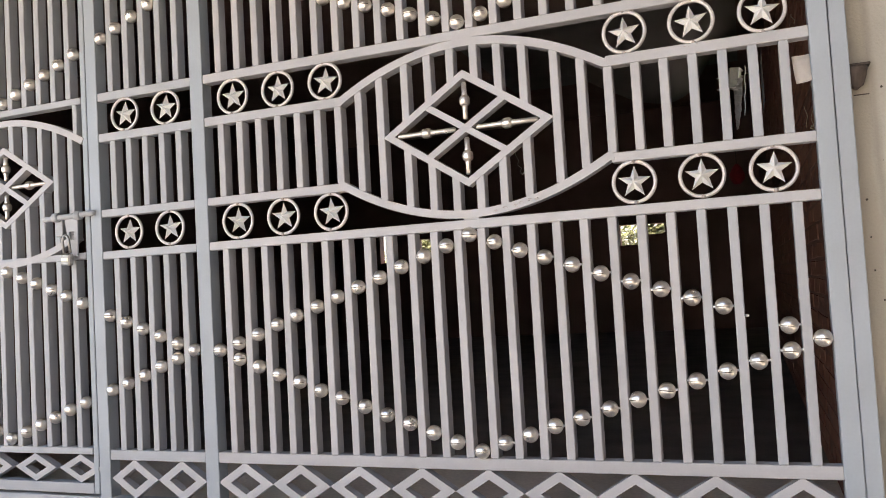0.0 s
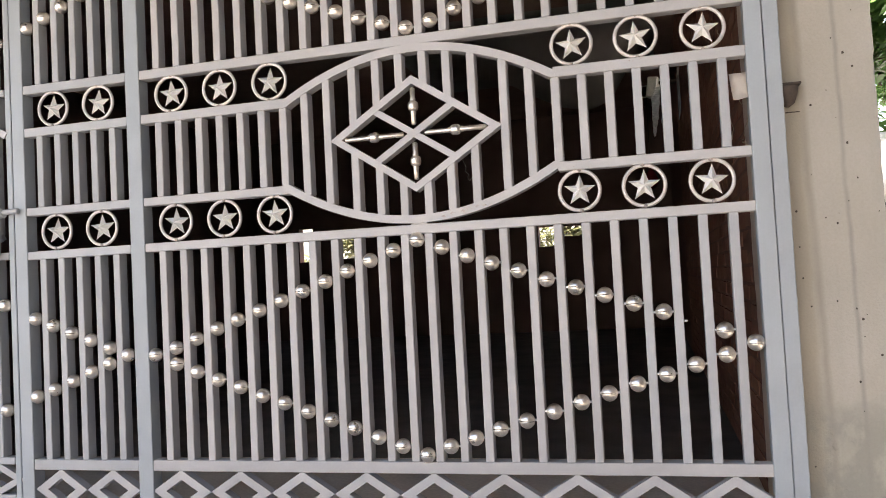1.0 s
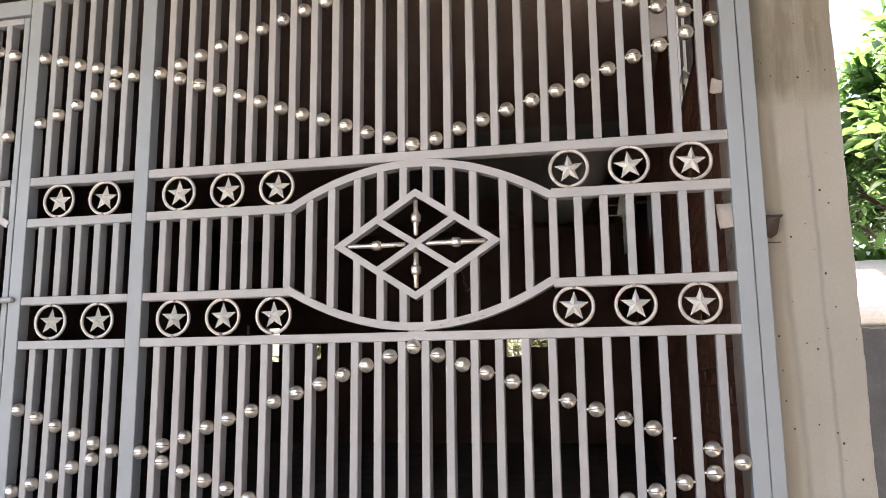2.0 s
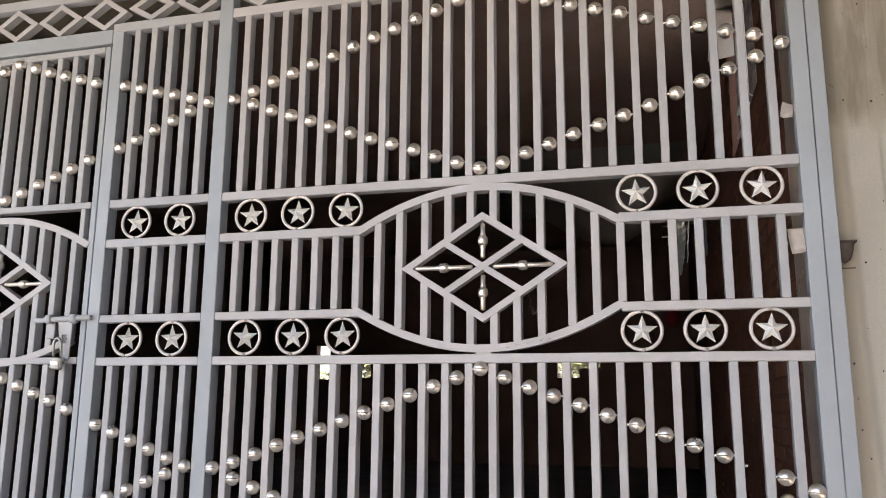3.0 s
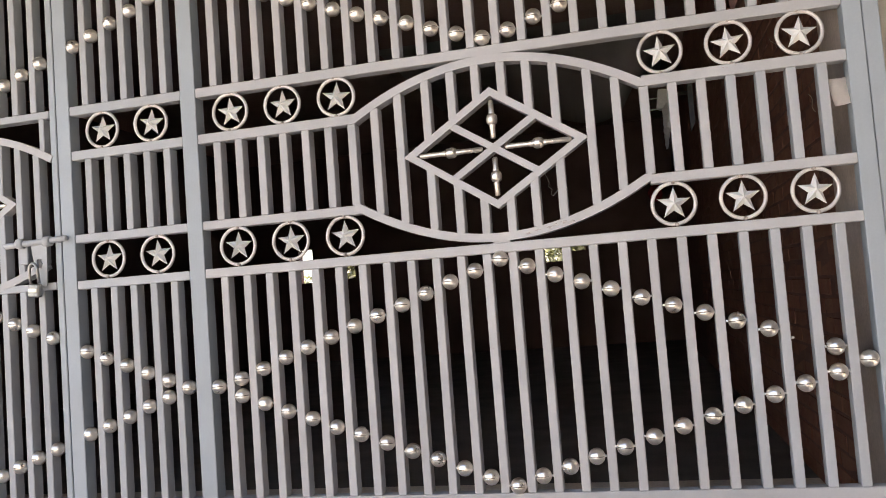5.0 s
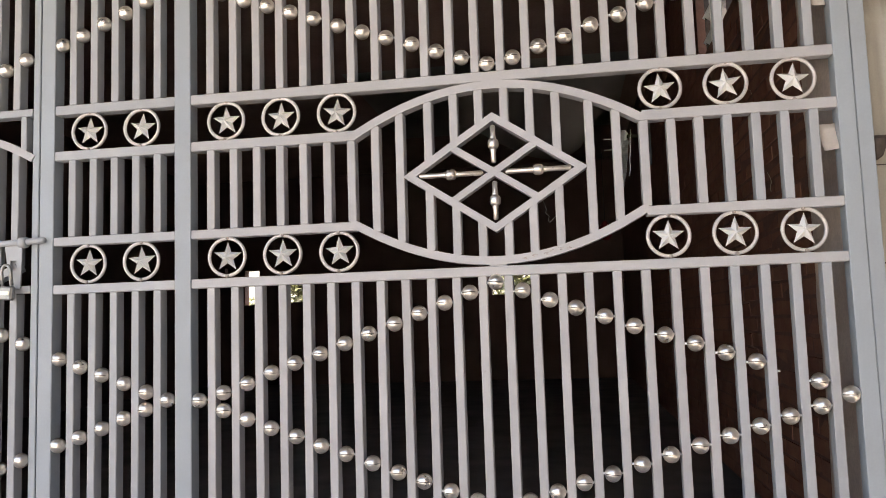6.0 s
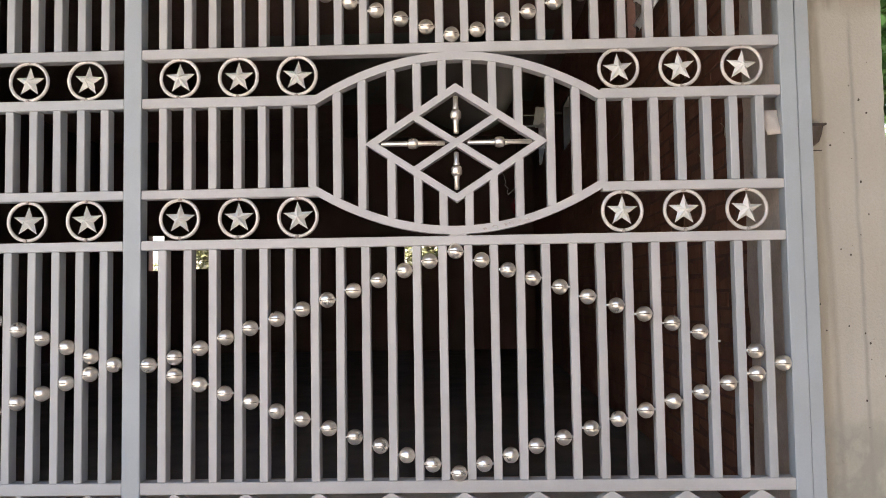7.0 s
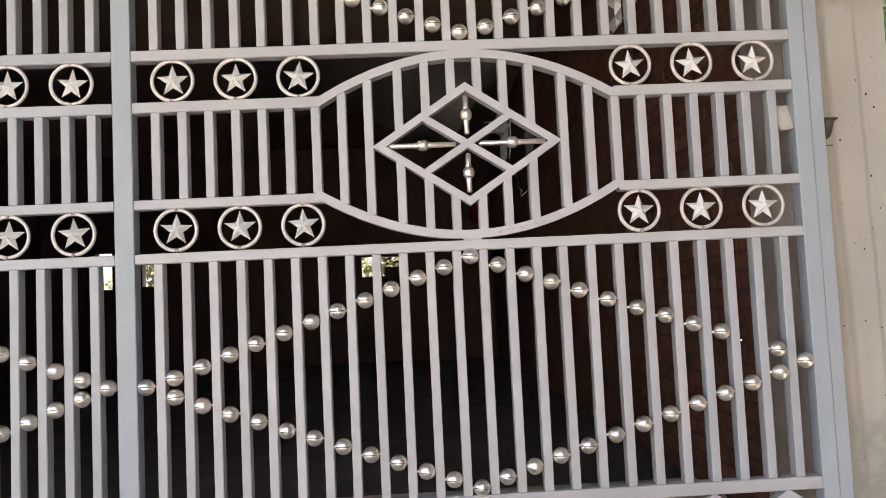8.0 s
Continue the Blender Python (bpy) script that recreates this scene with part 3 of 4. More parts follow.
def rod_mesh(length, axis):
    h = length / 2
    p = [(0.0045, -h), (0.0078, -h + 0.003), (0.0076, -0.026), (0.0088, -0.0215), (0.0092, -0.0180), (0.0080, -0.0152), (0.0118, -0.0138), (0.0146, -0.0104), (0.0158, -0.0062)]
    p += [(0.0164, 0.0)] + [(r, -z) for r, z in p[::-1]]
    return mesh_from("spindle", lathe(p, 16, axis), BRASS, True)


def medallion(thing, panel, cx, cz, hw, zt, zb, rise, loz_w, loz_h, kink, cut=18):
    """The swollen middle of a panel: two bowed flats, cut bars, a lozenge with a cross and four spindles."""
    def bow(sign, z):
        pts = []
        for k in range(-16, 17):
            u = k / 16
            pts.append((u * hw, z + sign * rise * (1 - u * u)))
        if kink:
            pts = [(-hw - 0.014, z - sign * 0.002)] + pts + [(hw + 0.014, z - sign * 0.002)]
        else:
            pts = [(-hw - 0.003, z - sign * 0.002)] + pts + [(hw + 0.003, z - sign * 0.002)]
        return pts
    put("bow", mesh_from("bow", band(bow(1, zt), 0.024, D), PAINT), thing, at(cx, MID - 0.0015, 0))
    put("bow", mesh_from("bow", band(bow(-1, zb)[:17 + cut], 0.024, D), PAINT), thing, at(cx, MID - 0.0015, 0))
    xs = bars_of(panel)
    for x in xs:
        u = (x - cx) / hw
        if abs(u) > 0.985:
            continue
        top, bottom = zt + rise * (1 - u * u) - 0.010, zb - rise * (1 - u * u) + 0.010
        h = loz_h * (1 - abs(x - cx) / loz_w)
        if h < 0.012:
            upright(thing, x, bottom, top)
        else:
            upright(thing, x, cz + h - 0.016, top)
            upright(thing, x, bottom, cz - h + 0.016)
    frame_y = MID - 0.003
    loz = lozenge(thing, cx, cz, loz_w, loz_h, 0.021, 0.036, "lozenge", frame_y)
    iw, ih = loz_w - 0.024, loz_h - 0.018
    for sx, sz in ((1, 1), (-1, 1)):
        a, b = (-sx * iw / 2, -sz * ih / 2), (sx * iw / 2, sz * ih / 2)
        put("cross_arm", mesh_from("cross_arm", strut(a, b, 0.020, 0.034 + 0.001 * sx), PAINT), loz, at(cx, frame_y, cz))
    for sx, sz in ((0, 1), (0, -1), (1, 0), (-1, 0)):
        if sx:
            put("spindle", rod_mesh(iw - 0.055, "x"), loz, at(cx + sx * (iw + 0.010) / 2, GY + 0.008, cz), "polished steel spindle with a turned knob")
        else:
            put("spindle", rod_mesh(ih - 0.045, "z"), loz, at(cx, GY + 0.008, cz + sz * (ih + 0.008) / 2), "polished steel spindle with a turned knob")


gate = base("gate", -0.7, MID, FOOT0, "grey painted steel gate with silver stars and steel balls", "gate")
# stiles, mullion, rails
upright(gate, 0.3357, FOOT0, HEAD1, 0.0455, "stile", 0.05, GY + 0.025 - 0.002)
upright(gate, (-1.608 - 1.555) / 2, FOOT0, HEAD1, 0.053, "mullion", 0.05, GY + 0.025 - 0.002)
upright(gate, (-2.060 - 2.012) / 2, FOOT0, TOP0, 0.048, "stile", 0.05, GY + 0.025 - 0.002)
upright(gate, -2.905, FOOT0, HEAD1, 0.048, "stile", 0.05, GY + 0.025 - 0.002)
for x0, x1 in ((-1.555, 0.313), (-2.012, -1.608)):
    for z0, z1 in ((A0, A1), (E0, E1), (LOW0, LOW1)):
        rail(gate, x0, x1, z0, z1)
rail(gate, -1.555, 0.313, TOP0, TOP1)
rail(gate, -2.062, -1.608, TOP0, TOP1)
rail(gate, -1.555, 0.313, HEAD0, HEAD1)
rail(gate, -2.881, -1.608, HEAD0, HEAD1)
rail(gate, -1.555, 0.313, FOOT0, FOOT1)
rail(gate, -2.012, -1.608, FOOT0, FOOT1)
rail(gate, -2.881, -2.060, FOOT0, FOOT1, d=0.048)
rail(gate, -2.881, -2.060, 2.812, 2.870, "wicket_head", 0.048)
for z0, z1 in ((B0, B1), (C0, C1)):
    rail(gate, -2.012, -1.608, z0, z1)
    rail(gate, -1.555, -1.034, z0, z1)
    rail(gate, -0.206, 0.313, z0, z1)
# bars
for k, x in enumerate(bars_of(WIDE) + bars_of(SLIM)):
    upright(gate, x, LOW1, E0)
    upright(gate, x, A1, TOP0)
for k, x in enumerate(bars_of(MIDDLE) + bars_of(SLIM)):
    if k < 7 or k > 16:
        upright(gate, x, C1, B0)
medallion(gate, MIDDLE, -0.6270, 1.899, 0.4140, 2.032, 1.767, 0.124, 0.267, 0.175, True)
put("joint_plate", tube(0.052, D - 0.004, 0.020), gate, at(-0.6250, MID, 2.160))
put("joint_plate", tube(0.052, D - 0.004, 0.026), gate, at(-0.6250, MID, 1.635))
rng_w = random.Random(3)
for x in (-0.548, -0.520, -0.487, -0.470, -0.446, -0.424):
    u = (x + 0.627) / 0.414
    put("weld_bead", weld_bead(x), gate, at(x, GY - 0.0010, 1.767 - 0.124 * (1 - u * u) + rng_w.uniform(-0.006, 0.006)))
for x, z in ((0.004, (B0 + B1) / 2 + 0.006), (0.022, (B0 + B1) / 2 + 0.004), (0.040, (B0 + B1) / 2 + 0.008), (-0.155, (B0 + B1) / 2 + 0.006), (-0.165, (C0 + C1) / 2 - 0.002), (0.210, (B0 + B1) / 2 + 0.003), (-1.100, (E0 + E1) / 2)):
    put("weld_bead", weld_bead(x + z), gate, at(x, GY + 0.0012, z))
# stars
for z, half in ((2.1095, 0.060), (1.6905, 0.058)):
    for x in (-1.899, -1.722, -1.444, -1.269, -1.094, -0.150, 0.028, 0.207):
        star(gate, x, z, half)
# balls
lattice(gate, WIDE, 1.267, 1.248, {1: 1.287, 12: 1.581, 23: 1.285}, {1: 1.234, 12: 0.949, 23: 1.220}, {(22, 1)})
lattice(gate, WIDE, 2.537, 2.545, {1: 2.563, 12: 2.838, 13: 2.820, 23: 2.578}, {1: 2.511, 6: 2.376, 12: 2.219, 13: 2.232, 15: 2.283, 19: 2.384, 23: 2.508})
fan(gate, SLIM, 1.267, 0.0265, 0.0262)
fan(gate, SLIM, 2.539, 0.0196, 0.0296)
# lozenge bands
for k in range(9):
    lozenge(gate, -1.457 + 0.2093 * k, 0.829, 0.1045, 0.0670, 0.0255)
    lozenge(gate, -1.452 + 0.2085 * k, 2.9505, 0.1030, 0.0585, 0.0190)
for k in range(2):
    lozenge(gate, -1.910 + 0.201 * k, 0.829, 0.1000, 0.0670, 0.0255)
for k in range(6):
    lozenge(gate, -2.722 + 0.2045 * k, 2.9505 - (0.010 if k < 4 else 0), 0.1015, 0.0585 + (0.010 if k < 4 else 0), 0.0190)

# wicket door in the gate
wicket = base("wicket_door", -2.47, MID, 0.772, "closed narrow wicket door of grey painted steel bars and balls, in the gate", "door")
upright(wicket, -2.0785, 0.772, 2.803, 0.023, "stile", 0.044, GY + 0.024)
upright(wicket, -2.8635, 0.772, 2.803, 0.023, "stile", 0.044, GY + 0.024)
for z0, z1 in ((0.772, 0.809), (0.910, 0.934), (1.606, 1.630), (2.170, 2.194), (2.779, 2.803)):
    rail(wicket, WICK[0], WICK[1], z0, z1)
for x in bars_of(WICK):
    upright(wicket, x, 0.934, 1.606)
    upright(wicket, x, 2.194, 2.779)
medallion(wicket, WICK, -2.471, 1.899, 0.381, 2.034, 1.715, 0.108, 0.245, 0.155, False, 15)
for k, (x, gap) in enumerate(gaps_of(WICK)):
    j = abs(k - 5)
    for z in (1.583 - 0.0266 * j, 0.962 + 0.0266 * j, 2.768 - 0.0220 * j, 2.222 + 0.0266 * j):
        ball(wicket, x, z, gap)
for k in range(4):
    lozenge(wicket, -2.793 + 0.2135 * k, 0.8595, 0.0990, 0.0505, 0.0215)
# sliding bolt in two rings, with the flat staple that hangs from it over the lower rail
bolt = put("bolt", mesh_from("bolt", lathe([(0.0085, -0.118), (0.0098, -0.112), (0.0098, 0.112), (0.0085, 0.118)], 14, "x"), PAINT_COOL_LIGHT, True), wicket, at(-2.150, GY - 0.014, 1.764) @ pose(0, 0, 0, 0, -2, 0))
for x in (-2.207, -2.104):
    put("bolt_guide", mesh_from("bolt_guide", lathe([(0.0115, -0.012), (0.0165, -0.011), (0.0175, 0.0), (0.0165, 0.011), (0.0115, 0.012)], 16, "x"), PAINT_COOL_LIGHT, True), bolt, at(x, GY - 0.014, 1.764))
put("guide_plate", mesh_from("guide_plate", box(-0.017, 0.017, -0.004, 0.004, -0.036, 0.036, 0.002), PAINT_COOL_LIGHT), wicket, at(-2.207, GY - 0.001, 1.732))
upright(wicket, -2.122, 2.060, 2.170, 0.020, "strut")


def hasp_mesh():
    """A flat staple: wide at the bolt, with a slot for the lock near its foot."""
    outer = [(-0.034, 0.052), (0.030, 0.052), (0.028, -0.020), (0.024, -0.100), (-0.010, -0.104), (-0.022, -0.020)]
    inner = [(-0.010, -0.012), (0.010, -0.012), (0.011, -0.024), (0.009, -0.040), (-0.006, -0.040), (-0.010, -0.024)]
    bm = slab_poly(outer, inner, 0.007)
    bmesh.ops.bevel(bm, geom=[e for e in bm.edges if abs(e.verts[0].co.y - e.verts[1].co.y) < 1e-6], offset=0.0012, segments=1, affect="EDGES")
    return mesh_from("hasp", bm, PAINT_COOL_LIGHT)


put("hasp", hasp_mesh(), wicket, at(-2.140, GY - 0.009, 1.720))

LOCK_X, LOCK_Z = -2.146, 1.607
padlock = base("padlock", LOCK_X, GY - 0.030, LOCK_Z - 0.026, "worn steel padlock with a pale brass band, on the wicket door", "padlock")
put("lock_body", mesh_from("lock_body", box(-0.0245, 0.0245, -0.0105, 0.0105, -0.022, 0.022, 0.005), LOCK), padlock, at(LOCK_X, GY - 0.030, LOCK_Z) @ pose(0, 0, 0, 0, 4, -8))
put("name_band", mesh_from("name_band", box(-0.018, 0.018, -0.0122, -0.0098, -0.0065, 0.0065, 0.0010), BANDMETAL), padlock, at(LOCK_X, GY - 0.030, LOCK_Z) @ pose(0, 0, 0, 0, 4, -8), "pale brass band")


def shackle_mesh():
    bm = bmesh.new()
    pts = [Vector((-0.019, 0, -0.004))] + [Vector((-0.019 * math.cos(a), 0, 0.040 + 0.024 * math.sin(a))) for a in [math.pi * k / 14 for k in range(15)]] + [Vector((0.019, 0, -0.004))]
    rings = []
    for k, p in enumerate(pts):
        t = (pts[min(k + 1, len(pts) - 1)] - pts[max(k - 1, 0)]).normalized()
        side = Vector((0, 1, 0))
        other = t.cross(side)
        rings.append([bm.verts.new(p + 0.0050 * (math.cos(a) * side + math.sin(a) * other)) for a in [2 * math.pi * j / 10 for j in range(10)]])
    for a, b in zip(rings, rings[1:]):
        for j in range(10):
            bm.faces.new((a[j], a[(j + 1) % 10], b[(j + 1) % 10], b[j]))
    bm.faces.new(rings[0])
    bm.faces.new(rings[-1])
    return mesh_from("shackle", bm, LOCK, True)


put("shackle", shackle_mesh(), padlock, at(LOCK_X, GY - 0.030, LOCK_Z + 0.024) @ pose(0, 0, 0, 0, -8, -12))

# a twist of pale wire caught behind the middle of the gate
def wire_mesh(name, pts, r, mat):
    bm = bmesh.new()
    rings = []
    for k, p in enumerate(pts):
        t = (pts[min(k + 1, len(pts) - 1)] - pts[max(k - 1, 0)]).normalized()
        a = t.orthogonal().normalized()
        b = t.cross(a)
        rings.append([bm.verts.new(p + r * (math.cos(q) * a + math.sin(q) * b)) for q in [2 * math.pi * j / 6 for j in range(6)]])
    for a, b in zip(rings, rings[1:]):
        for j in range(6):
            bm.faces.new((a[j], a[(j + 1) % 6], b[(j + 1) % 6], b[j]))
    bm.faces.new(rings[0])
    bm.faces.new(rings[-1])
    return mesh_from(name, bm, mat, True)


twist = tagged(new("wire_twist", wire_mesh("wire_twist", [Vector((-0.492 + 0.006 * noise.noise((k * 0.35, 1, 2)) + 0.0010 * k, GY + 0.046 + 0.006 * math.cos(k * 1.1), 1.818 - 0.0040 * k)) for k in range(18)] + [Vector((-0.464 + 0.002 * k, GY + 0.046, 1.760 + 0.002 * k)) for k in range(8)], 0.0012, LOCK)), "thin twist of pale wire caught behind the gate bars", "wire")

def bag_mesh():
    """A slack bag: pear-shaped, creased, gathered at the neck."""
    bm = bmesh.new()
    rows = []
    for k in range(15):
        u = k / 14
        r = 0.095 * math.sin(math.pi * (0.08 + 0.87 * u)) ** 0.7 * (1.0 if u < 0.5 else 1 - 0.9 * (u - 0.5))
        rows.append([bm.verts.new(((r + 0.012 * noise.noise((math.cos(a) * 2, math.sin(a) * 2, u * 3))) * math.cos(a), 0.6 * r * math.sin(a), 0.26 * u)) for a in [2 * math.pi * j / 18 for j in range(18)]])
    for a, b in zip(rows, rows[1:]):
        for j in range(18):
            bm.faces.new((a[j], a[(j + 1) % 18], b[(j + 1) % 18], b[j]))
    bm.faces.new(rows[0])
    bm.faces.new(rows[-1])
    return mesh_from("red_bag", bm, REDCLOTH, True)


bag = tagged(new("red_bag", bag_mesh()), "dark red cloth bag hanging in the dim yard", "bag")
bag.matrix_basis = at(0.105, 10.63, 2.52)
put("cord", mesh_from("cord", lathe([(0.005, 2.77), (0.005, CEIL + 0.01)], 6), RUST), bag, at(0.105, 10.63, 0))

# fixed post at the pillar, with the pin lug of the hinge
post = base("gate_post", 0.380, GY + 0.03, 0.40, "grey painted steel gate post fixed along the cement pillar", "post")
put("tube", tube(0.0395, 0.062, 3.55, BLUEPAINT), post, at(0.3808, GY + 0.033, 2.175) @ pose(0, 0, 0, 0, 0.05, 0))
lug = put("hinge_lug", mesh_from("hinge_lug", lathe([(0.004, -0.040), (0.018, -0.030), (0.026, -0.008), (0.030, 0.012), (0.030, 0.016)], 18), RUST, True), post, at(0.416, GY + 0.045, 1.915))
put("lug_plate", mesh_from("lug_plate", box(-0.024, 0.030, -0.024, 0.020, -0.003, 0.003, 0.001), RUST), lug, at(0.420, GY + 0.045, 1.935))
put("lug_pin", mesh_from("lug_pin", lathe([(0.0016, -0.018), (0.0016, 0.018)], 8, "x"), RUST), post, at(0.428, GY + 0.052, 1.862))


# ---- covered yard behind the gate ----
# window high in the brick wall, with flat bars, some coloured white for bright slits of sky, and a few loose louvres
win = base("window_1", 0.405, sum(WINY) / 2, WINZ[0], "high window opening with flat iron bars, some white for slits of sky, and loose louvres in the brick wall", "window", "", "structure")
for k in range(8):
    y = WINY[0] + 0.09 + k * 0.143
    put("window_bar", mesh_from("window_bar", box(-0.020, 0.030, -0.005, 0.005, -0.36, 0.36, 0.002), WHITEWASH if k in (1, 4, 6) else RUST), win, at(0.425, y, sum(WINZ) / 2))
for z in (WINZ[0] + 0.30, WINZ[0] + 0.58):
    put("cross_bar", mesh_from("cross_bar", box(0.456, 0.462, WINY[0], WINY[1], z, z + 0.016, 0.001), RUST), win, Matrix.Identity(4))
for k in range(4):
    put("louvre_blade", mesh_from("louvre_blade", box(-0.030, 0.030, -0.30, 0.30, -0.0015, 0.0015, 0.0006), PLASTIC), win, at(0.432, 4.08, WINZ[0] + 0.035 + 0.070 * k) @ pose(0, 0, 0, (3, -5, 8, -4)[k], 40, 0))

# open shutter of that window, standing off the wall into the yard, wider at its foot
shutter = base("window_shutter", 0.30, 4.05, 3.36, "pale sheet shutter swung open beside the high window", "shutter")


def leaf_sheet(x_low, x_high, z0, z1):
    bm = bmesh.new()
    v = [[bm.verts.new((x, y, z)) for x, z in ((x_low, z0), (0.374, z0 + 0.02), (0.374, z1), (x_high, z1))] for y in (4.05, 4.064)]
    bm.faces.new(v[0])
    bm.faces.new(v[1][::-1])
    for k in range(4):
        bm.faces.new((v[0][k], v[1][k], v[1][(k + 1) % 4], v[0][(k + 1) % 4]))
    return mesh_from("leaf", bm, SHEET)


put("leaf", leaf_sheet(0.232, 0.268, 3.36, 3.655), shutter, Matrix.Identity(4))
put("leaf", leaf_sheet(0.266, 0.285, 3.664, 3.748), shutter, Matrix.Identity(4))
put("ledge", mesh_from("ledge", box(0.262, 0.376, 4.052, 4.062, 3.655, 3.664, 0.001), RUST), shutter, Matrix.Identity(4))

# torn plastic sheathing and wires on the far part of the brick wall
METER_Y = 7.70
meter = base("meter_box", 0.155, METER_Y, 2.69, "small pale meter box with pegs, wire and a torn hanging strip", "meter box")
put("case", mesh_from("case", box(-0.052, 0.052, -0.055, 0.055, -0.098, 0.098, 0.012), PLASTIC), meter, at(0.155, METER_Y, 3.205) @ pose(0, 0, 0, 0, 9, -14))
put("bracket", mesh_from("bracket", box(0.20, 0.38, METER_Y - 0.02, METER_Y + 0.02, 3.23, 3.26, 0.003), RUST), meter, Matrix.Identity(4))
for z in (3.115, 3.222):
    put("peg", mesh_from("peg", box(-0.012, 0.118, METER_Y - 0.012, METER_Y, z, z + 0.010, 0.002), PLASTIC), meter, Matrix.Identity(4))


def strip_mesh():
    """A torn strip of sheeting, creased and narrowing to its end."""
    bm = bmesh.new()
    rows = []
    for k in range(30):
        u = k / 29
        z = 3.19 - 0.47 * u
        w = 0.044 * (1 - 0.78 * u * u) * (0.85 + 0.5 * abs(noise.noise((4, 2, z * 15))))
        c = 0.172 - 0.030 * u * u + 0.006 * noise.noise((1, 2, z * 9))
        rows.append([bm.verts.new((c + q * w, METER_Y - 0.07 + 0.02 * noise.noise((q * 3, 5, z * 22)) - 0.03 * q, z)) for q in (-1, -0.3, 0.4, 1)])
    for a, b in zip(rows, rows[1:]):
        for i in range(3):
            bm.faces.new((a[i], a[i + 1], b[i + 1], b[i]))
    bmesh.ops.solidify(bm, geom=bm.faces[:], thickness=0.002)
    return mesh_from("strip", bm, PLASTIC)


put("strip", strip_mesh(), meter, Matrix.Identity(4))
put("wire", wire_mesh("wire", [Vector((0.246 - 0.0016 * k + 0.003 * math.sin(k * 0.9), METER_Y - 0.06, 3.30 - 0.024 * k)) for k in range(20)], 0.005, WHITEWASH), meter, Matrix.Identity(4))


def sagging_sheet():
    """A sheet nailed to the ceiling, its middle hanging in a smooth belly shaped for a soft glow."""
    bm = bmesh.new()
    x0, y0, nx, ny = -2.35, 6.6, 60, 44
    g = []
    for j in range(ny + 1):
        row = []
        for i in range(nx + 1):
            x, y = x0 + 2.55 * i / nx, y0 + 2.6 * j / ny
            u = (x + 0.50) / (0.52 if x > -0.50 else 0.75)
            v = (y - 7.95) / 0.55
            edge = min(1, 6 * i / nx, 6 - 6 * i / nx, 6 * j / ny, 6 - 6 * j / ny)
            sag = edge * (0.62 * math.exp(-(u * u + v * v) * 0.75) + 0.012 * noise.noise((x * 4, y * 4, 2)))
            row.append(bm.verts.new((x, y, CEIL - 0.012 - sag)))
        g.append(row)
    for a, b in zip(g, g[1:]):
        for i in range(nx):
            bm.faces.new((a[i], a[i + 1], b[i + 1], b[i]))
    bmesh.ops.solidify(bm, geom=bm.faces[:], thickness=0.004)
    return mesh_from("tarpaulin", bm, GLOW_SHEET, True)


# added sheet that stands for a soft patch of light
tagged(new("tarpaulin", sagging_sheet()), "slack grey sheet sagging from the dim ceiling, added for a soft glow", "tarpaulin")


def paper(x, z, w, h, tilt, label):
    bm = bmesh.new()
    g = [[bm.verts.new((w * (i / 4 - 0.5), 0.006 * math.sin(i * 1.3 + j) + 0.004 * j, h * (j / 4 - 0.5))) for i in range(5)] for j in range(5)]
    for a, b in zip(g, g[1:]):
        for i in range(4):
            bm.faces.new((a[i], a[i + 1], b[i + 1], b[i]))
    bmesh.ops.solidify(bm, geom=bm.faces[:], thickness=0.001)
    ob = tagged(new("paper_scrap", mesh_from("paper_scrap", bm, PAPER, True)), label, "paper")
    ob.matrix_basis = at(x, GY + 0.016, z) @ pose(0, 0, 0, 0, tilt, 0)
    return ob


paper(0.2955, 1.943, 0.046, 0.075, -5, "scrap of pale torn paper stuck behind the gate stile")
paper(0.294, 2.338, 0.034, 0.050, 12, "small curled scrap of brown paper behind the gate stile")


# dry straws caught on the rough plaster and bricks behind the stile
def straw(y, z, length, turn, seed):
    rng = random.Random(seed)
    pts = [Vector((0.004 * math.sin(k * 0.8 + seed), length * (k / 9 - 0.5) * math.cos(turn), length * (k / 9 - 0.5) * math.sin(turn) + 0.006 * noise.noise((k * 0.5, seed, 1)))) for k in range(10)]
    ob = tagged(new("straw", wire_mesh("straw", pts, rng.uniform(0.0010, 0.0016), STRAW)), "thin dry straw caught on the rough side wall", "straw", "straws on the side wall")
    ob.matrix_basis = at((0.326 if y < 2.49 else 0.368), y, z)


for y, z, length, turn, seed in ((2.30, 1.85, 0.10, -0.7, 1), (2.36, 1.83, 0.06, 0.4, 2), (2.75, 2.05, 0.10, 0.9, 3), (3.05, 1.98, 0.09, 1.2, 4), (3.30, 2.42, 0.16, 0.5, 5), (2.85, 2.46, 0.14, 0.7, 6)):
    straw(y, z, length, turn, seed)


